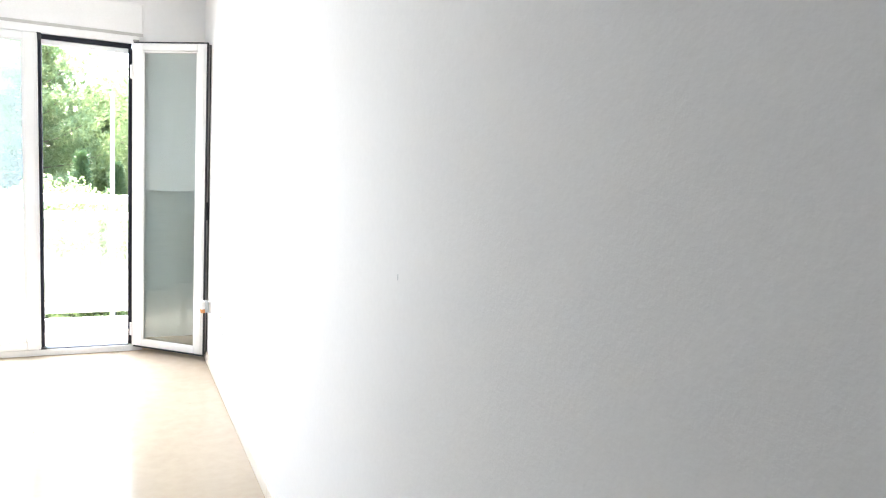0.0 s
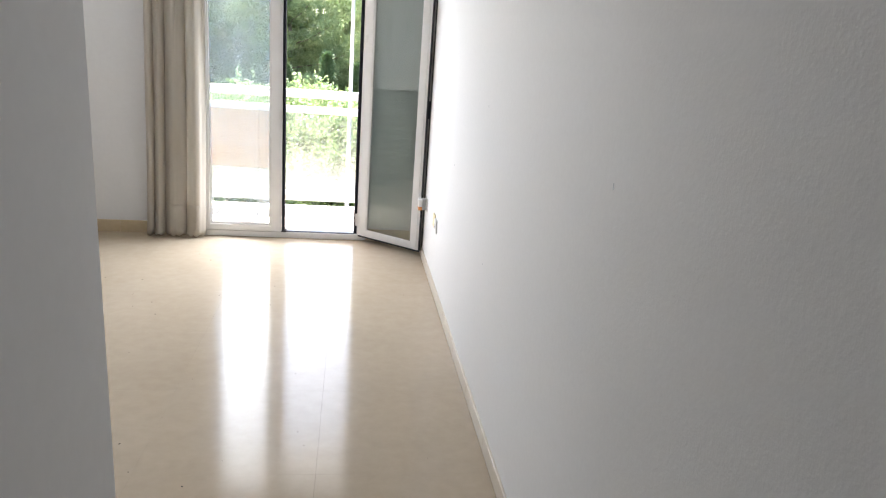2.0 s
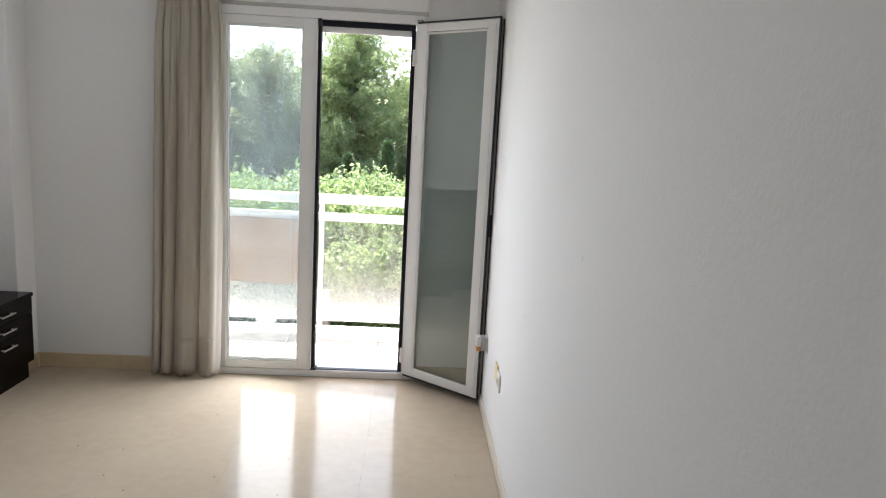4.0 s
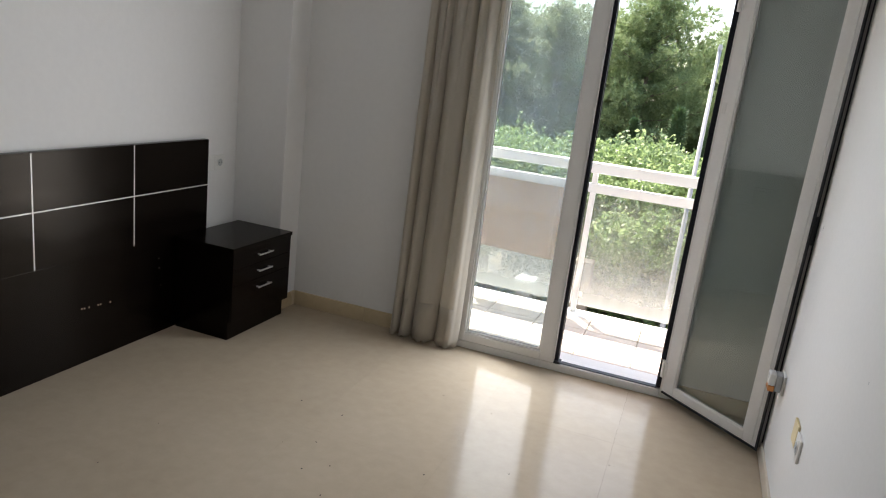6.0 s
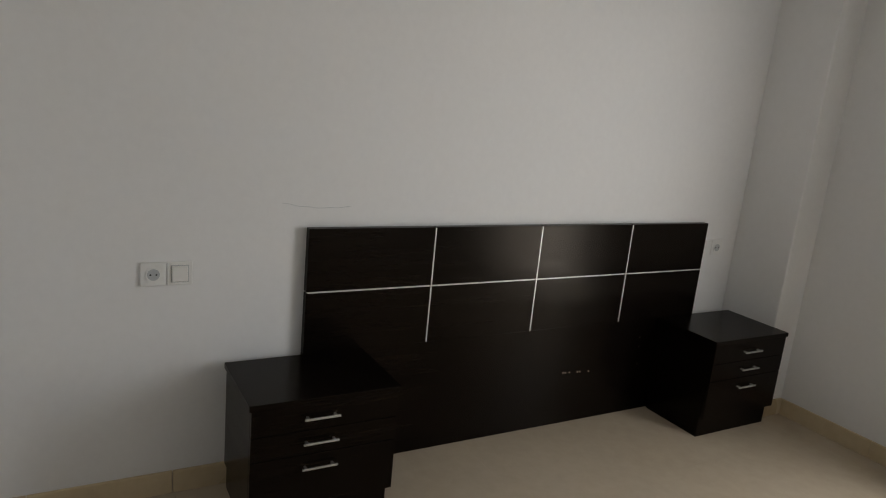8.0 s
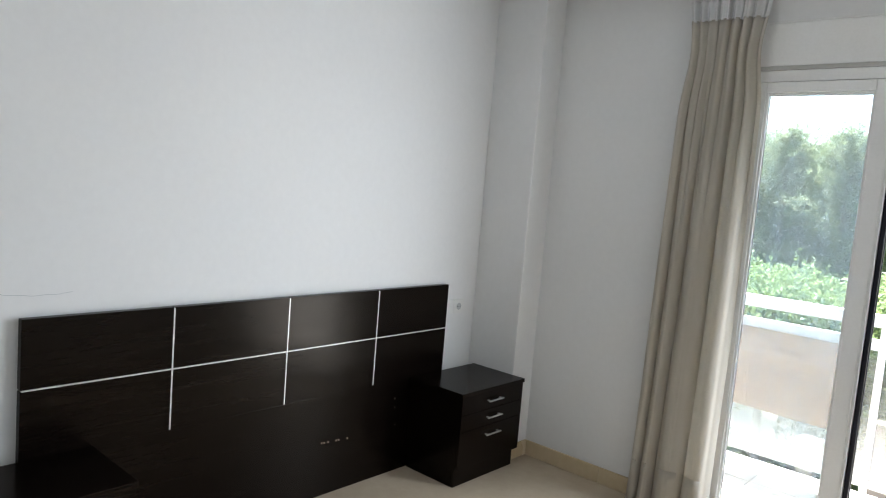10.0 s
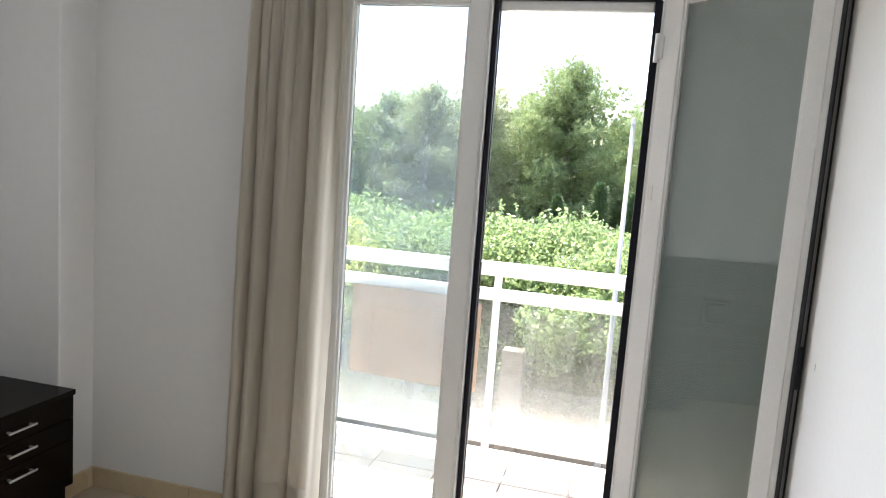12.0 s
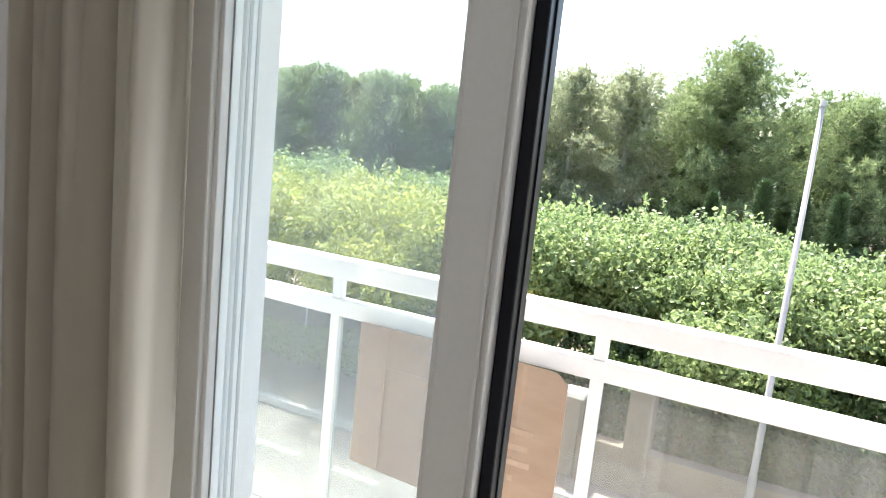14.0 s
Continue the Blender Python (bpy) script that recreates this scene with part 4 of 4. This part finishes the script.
p_a = pine(21, M_PINE, "tall round-topped dark green pine tree", 11.6, 3.5, 0.08, 7600)
p_a.matrix_world = pose(-4.3, 38, GZ)
p_b = pine(22, M_PINEB, "grey-green pine with thin open crown", 10.3, 2.8, 0.16, 3000, 0.6, M_BARKG)
p_b.matrix_world = pose(-9.2, 38, GZ)
p_c = pine(23, M_PINE, "broad bushy green pine tree", 9.3, 3.2, 0.14)
p_c.matrix_world = pose(1.8, 39, GZ)
for src, x, y, a, s in [(p_b, -12.6, 38.5, 70, 1.0), (p_c, -15.2, 41, 130, 1.05), (p_c, 5.4, 39, 220, 1.0), (p_a, 8.8, 41, 30, 0.86), (p_b, -6.8, 41, 200, 0.93),
                        (p_a, -21.4, 40, 110, 0.74), (p_c, -24.6, 38.5, 300, 0.98), (p_a, -30.4, 38.5, 240, 0.82), (p_b, -27.6, 42, 15, 0.86), (p_c, -34.5, 41, 75, 1.0),
                        (p_b, -18.0, 46, 160, 0.85), (p_c, -1.2, 42, 10, 0.94), (p_c, -6.4, 44.5, 50, 1.12), (p_c, -11.0, 44, 140, 1.06), (p_c, 0.8, 45, 260, 1.1),
                        (p_c, -22.6, 41.5, 20, 0.95), (p_b, -26.2, 39.5, 250, 0.92), (p_c, -33.0, 39.0, 190, 0.98), (p_a, -18.4, 42, 280, 0.76), (p_b, -29.0, 40.5, 100, 0.9)]:
    copy_thing(src, pose(x, y, GZ, 0, 0, a) @ Matrix.Scale(s, 4))


def cypress(seed, height, radius):
    rng = np.random.default_rng(seed)
    ob = thing("cypress", "small dark columnar cypress", "cypress", "young cypresses before the pines")
    bm = bmesh.new()
    add_tube(bm, [(0, 0, -0.05), (0, 0, height * 0.9)], [0.07, 0.015], 7)
    part("trunk", bm, M_BARK, ob)
    n = 1500
    h = rng.random(n) ** 0.8
    r = radius * np.sin(np.pi * np.clip(h * 0.88 + 0.1, 0, 1)) ** 0.7 * (0.5 + 0.55 * rng.random(n))
    a = rng.random(n) * 2 * math.pi
    c = np.stack([np.cos(a) * r, np.sin(a) * r, 0.15 + h * (height - 0.3)], 1)
    d = np.stack([np.cos(a) * 0.35, np.sin(a) * 0.35, np.ones(n)], 1)
    cr = new("crown", needle_mesh("crown", c, d, 0.34, rng, M_CYPRESS, 8, 0.08))
    cr.parent = ob
    return ob


cy = cypress(31, 5.0, 0.27)
cy.matrix_world = pose(-1.75, 29, GZ)
for x, y, s in ((-3.7, 30, 0.86), (1.0, 31, 0.95), (-0.3, 33, 0.9), (3.4, 32, 1.05)):
    copy_thing(cy, pose(x, y, GZ, 0, 0, x * 50) @ Matrix.Scale(s, 4))

def igloo():
    """Domed recycling container at the kerb."""
    ob = thing("recycling_container", "pale green domed recycling container at the kerb", "recycling container", at=pose(-0.33, 4.1, GZ - 0.01))
    bm = bmesh.new()
    add_tube(bm, [(0, 0, 0), (0, 0, 0.12), (0, 0, 1.3), (0, 0, 1.8), (0, 0, 2.15), (0, 0, 2.3)], [0.55, 0.6, 0.6, 0.52, 0.32, 0.06], 28)
    part("shell", bm, M_BAG, ob, "", True)
    for a in (0, 180):
        part("mouth", add_box(bmesh.new(), -0.12, 0.12, -0.03, 0.03, -0.12, 0.12, 0.02, pose(0, 0, 0, 0, 0, a) @ pose(0, -0.53, 1.75, -20)), M_BLACK, ob, "dark round throw-in mouth")
    return ob


igloo()

s_a = shrub(41, M_SHRUB, "dark dense shrub behind the low wall", 2.3, 1.3, 2.7, 6000)
s_a.matrix_world = pose(-0.9, 11.3, GZ)
for x, y, a, s in ((1.3, 11.3, 180, 1.0), (-3.1, 11.4, 0, 0.95), (3.5, 11.4, 180, 1.05), (5.7, 11.4, 0, 1.0)):
    copy_thing(s_a, pose(x, y, GZ, 0, 0, a) @ Matrix.Scale(s, 4))
s_b = shrub(42, M_LEAF, "low green hedge beside the pavement", 2.6, 0.9, 0.95, 3600, 0.085)
s_b.matrix_world = pose(-6.2, 11.7, GZ)
for x, a in ((-8.7, 180), (-11.2, 0), (-13.7, 180), (-16.2, 0)):
    copy_thing(s_b, pose(x, 11.7, GZ, 0, 0, a))
s_c = shrub(43, M_SHRUB, "dark undergrowth below the pines", 7.0, 2.5, 2.6, 5200, 0.3)
s_c.matrix_world = pose(-4, 36, GZ)
for x, y, a in ((3, 36.5, 180), (-11, 36, 0), (-18, 37, 180), (-25, 37, 0), (-32, 37.5, 180), (10, 37, 0), (17, 38, 180)):
    copy_thing(s_c, pose(x, y, GZ, 0, 0, a))


def slide():
    ob = thing("playground_slide", "small playground slide with steps", "slide", at=pose(-12.0, 15.6, GZ, 0, 0, 20))
    bm = bmesh.new()
    for s in (-0.2, 0.2):
        add_tube(bm, [(0, s, 0), (0.55, s, 1.5), (0.6, s, 2.0)], [0.025] * 3, 7)
    part("ladder_rail", bm, M_GREENPAINT, ob)
    for k in range(6):
        f = (k + 0.5) / 6
        part("step", box(f * 0.55 - 0.05, f * 0.55 + 0.05, -0.19, 0.19, 1.5 * f - 0.015, 1.5 * f + 0.015), M_BARK, ob)
    bm = bmesh.new()
    add_box(bm, 0, 1.9, -0.22, 0.22, -0.015, 0.015, 0.0, pose(0.6, 0, 1.5, 0, 46, 0))
    add_box(bm, 0, 1.9, -0.24, -0.22, -0.015, 0.14, 0.0, pose(0.6, 0, 1.5, 0, 46, 0))
    add_box(bm, 0, 1.9, 0.22, 0.24, -0.015, 0.14, 0.0, pose(0.6, 0, 1.5, 0, 46, 0))
    part("chute", bm, M_GREENPAINT, ob)
    return ob


slide()
fence = thing("wire_fence", "thin white park fence rail", "fence", kind="structure")
bm = bmesh.new()
add_tube(bm, [(-20, 13.6, GZ + 0.95), (-5, 13.6, GZ + 0.95)], [0.025, 0.025], 7)
part("rail", bm, M_RAIL, fence)
for i in range(8):
    bm = bmesh.new()
    add_tube(bm, [(-20 + i * 2.1, 13.6, GZ - 0.05), (-20 + i * 2.1, 13.6, GZ + 0.94)], [0.025, 0.025], 7)
    part("post", bm, M_RAIL, fence)


def house(x, y, w, d, h, a):
    ob = thing("house", "distant ochre house with dark brown roof", "house", "houses beyond the park", at=pose(x, y, GZ, 0, 0, a))
    part("wall", box(-w / 2, w / 2, -d / 2, d / 2, -0.1, h), M_HOUSE, ob)
    bm = bmesh.new()
    v = [bm.verts.new(c) for c in ((-w / 2 - 0.4, -d / 2 - 0.4, h), (w / 2 + 0.4, -d / 2 - 0.4, h), (w / 2 + 0.4, d / 2 + 0.4, h), (-w / 2 - 0.4, d / 2 + 0.4, h),
                                   (-w / 2 - 0.4, 0, h + 1.5), (w / 2 + 0.4, 0, h + 1.5))]
    for f in ((0, 1, 5, 4), (2, 3, 4, 5), (0, 4, 3), (1, 2, 5), (3, 2, 1, 0)):
        bm.faces.new([v[i] for i in f])
    part("roof", bm, M_ROOF, ob)
    for i in range(3):
        xx = -w / 2 + w * (i + 0.5) / 3
        wi = part("window", box(xx - 0.5, xx + 0.5, -d / 2 - 0.03, -d / 2, h - 2.0, h - 0.8), M_DARKHOLE, ob)
        part("frame", leaf_frame(xx - 0.56, xx + 0.56, -d / 2 - 0.06, -d / 2 - 0.001, h - 2.06, h - 0.74, 0.07), M_RAIL, wi)
    return ob


house(-17.5, 52, 11, 8, 3.0, 8)
house(-42, 60, 12, 8, 3.4, -5)
house(14, 62, 10, 8, 3.2, 4)
hill = bmesh.new()
rows = []
for j in range(8):
    rows.append([hill.verts.new((-420 + i * 14, 130 + j * 30, GZ - 0.5 + (1.5 + 7.5 * (j / 7)) * (0.6 + 0.5 * noise.noise(Vector((i * 0.13, j * 0.4, 5)))) * math.sin(math.pi * min(1, j / 7 * 0.9 + 0.05)))) for i in range(61)])
for j in range(7):
    for i in range(60):
        hill.faces.new((rows[j][i], rows[j][i + 1], rows[j + 1][i + 1], rows[j + 1][i]))
structure("backdrop", hill, M_SHRUB, "low wooded rise on the horizon", "hill", True)

# ---- facade of the own building, outside ----
structure("facade_below", box(-12, 12, -8, WT, GZ - 0.05, -0.305), M_RENDER, "rendered lower storey below the balcony", "facade")
structure("facade_west", box(-12, BX - 0.155, -8, WT, -0.304, 2.849), M_RENDER, "plain rendered facade beside the room", "facade")
structure("facade_east", box(0.155, 12, -8, WT, -0.304, 2.849), M_RENDER, "plain rendered facade beside the room", "facade")
structure("facade_back", box(BX - 0.15, 0.15, -8, END - 0.105, -0.304, 2.849), M_RENDER, "plain rendered wall behind the passage", "facade")
structure("inner_core", box(BX - 0.15, PX - 0.125, END - 0.1, BACK - 0.125, -0.304, 2.849), M_RENDER, "plain wall mass beside the passage", "wall")
structure("roof_slab", box(-12, 12, -8, WT, 2.85, 3.1), M_RENDER, "rendered slab over the storey", "roof")

# ---- grit on the floor ----
rng = random.Random(17)
bm = bmesh.new()
for i in range(70):
    x, y = rng.uniform(-2.4, -0.15), rng.uniform(-4.6, -0.5)
    s = rng.uniform(0.0012, 0.0035)
    add_box(bm, -s, s, -s * 0.6, s * 0.6, 0.0002, s * 0.5, 0.0, pose(x, y, 0, 0, 0, rng.uniform(0, 180)))
tagged(part("floor_grit", bm, M_SPECK), "tiny dark crumbs scattered on the floor", "grit", kind="stuff")

# ---- polished floor tiles ----
TS = 0.6
tile = finish(box(0.0002, TS - 0.0002, 0.0002, TS - 0.0002, -0.012, 0.0, 0.0), "floor_tile", M_TILE)
floor_ob = bpy.data.objects["floor"]
for i in range(5):
    for j in range(12):
        x1 = EX - 0.01 - TS * i
        y1 = -0.03 - TS * j
        o = new("floor_tile", tile)
        o.parent = floor_ob
        o.location = (x1 - TS, y1 - TS, 0.0)
edge = finish(box(-3.0, 0.0, -0.0295, 0.0, -0.012, -0.0003), "floor_edge", M_TILE)
o = new("floor_edge", edge)
o.parent = floor_ob
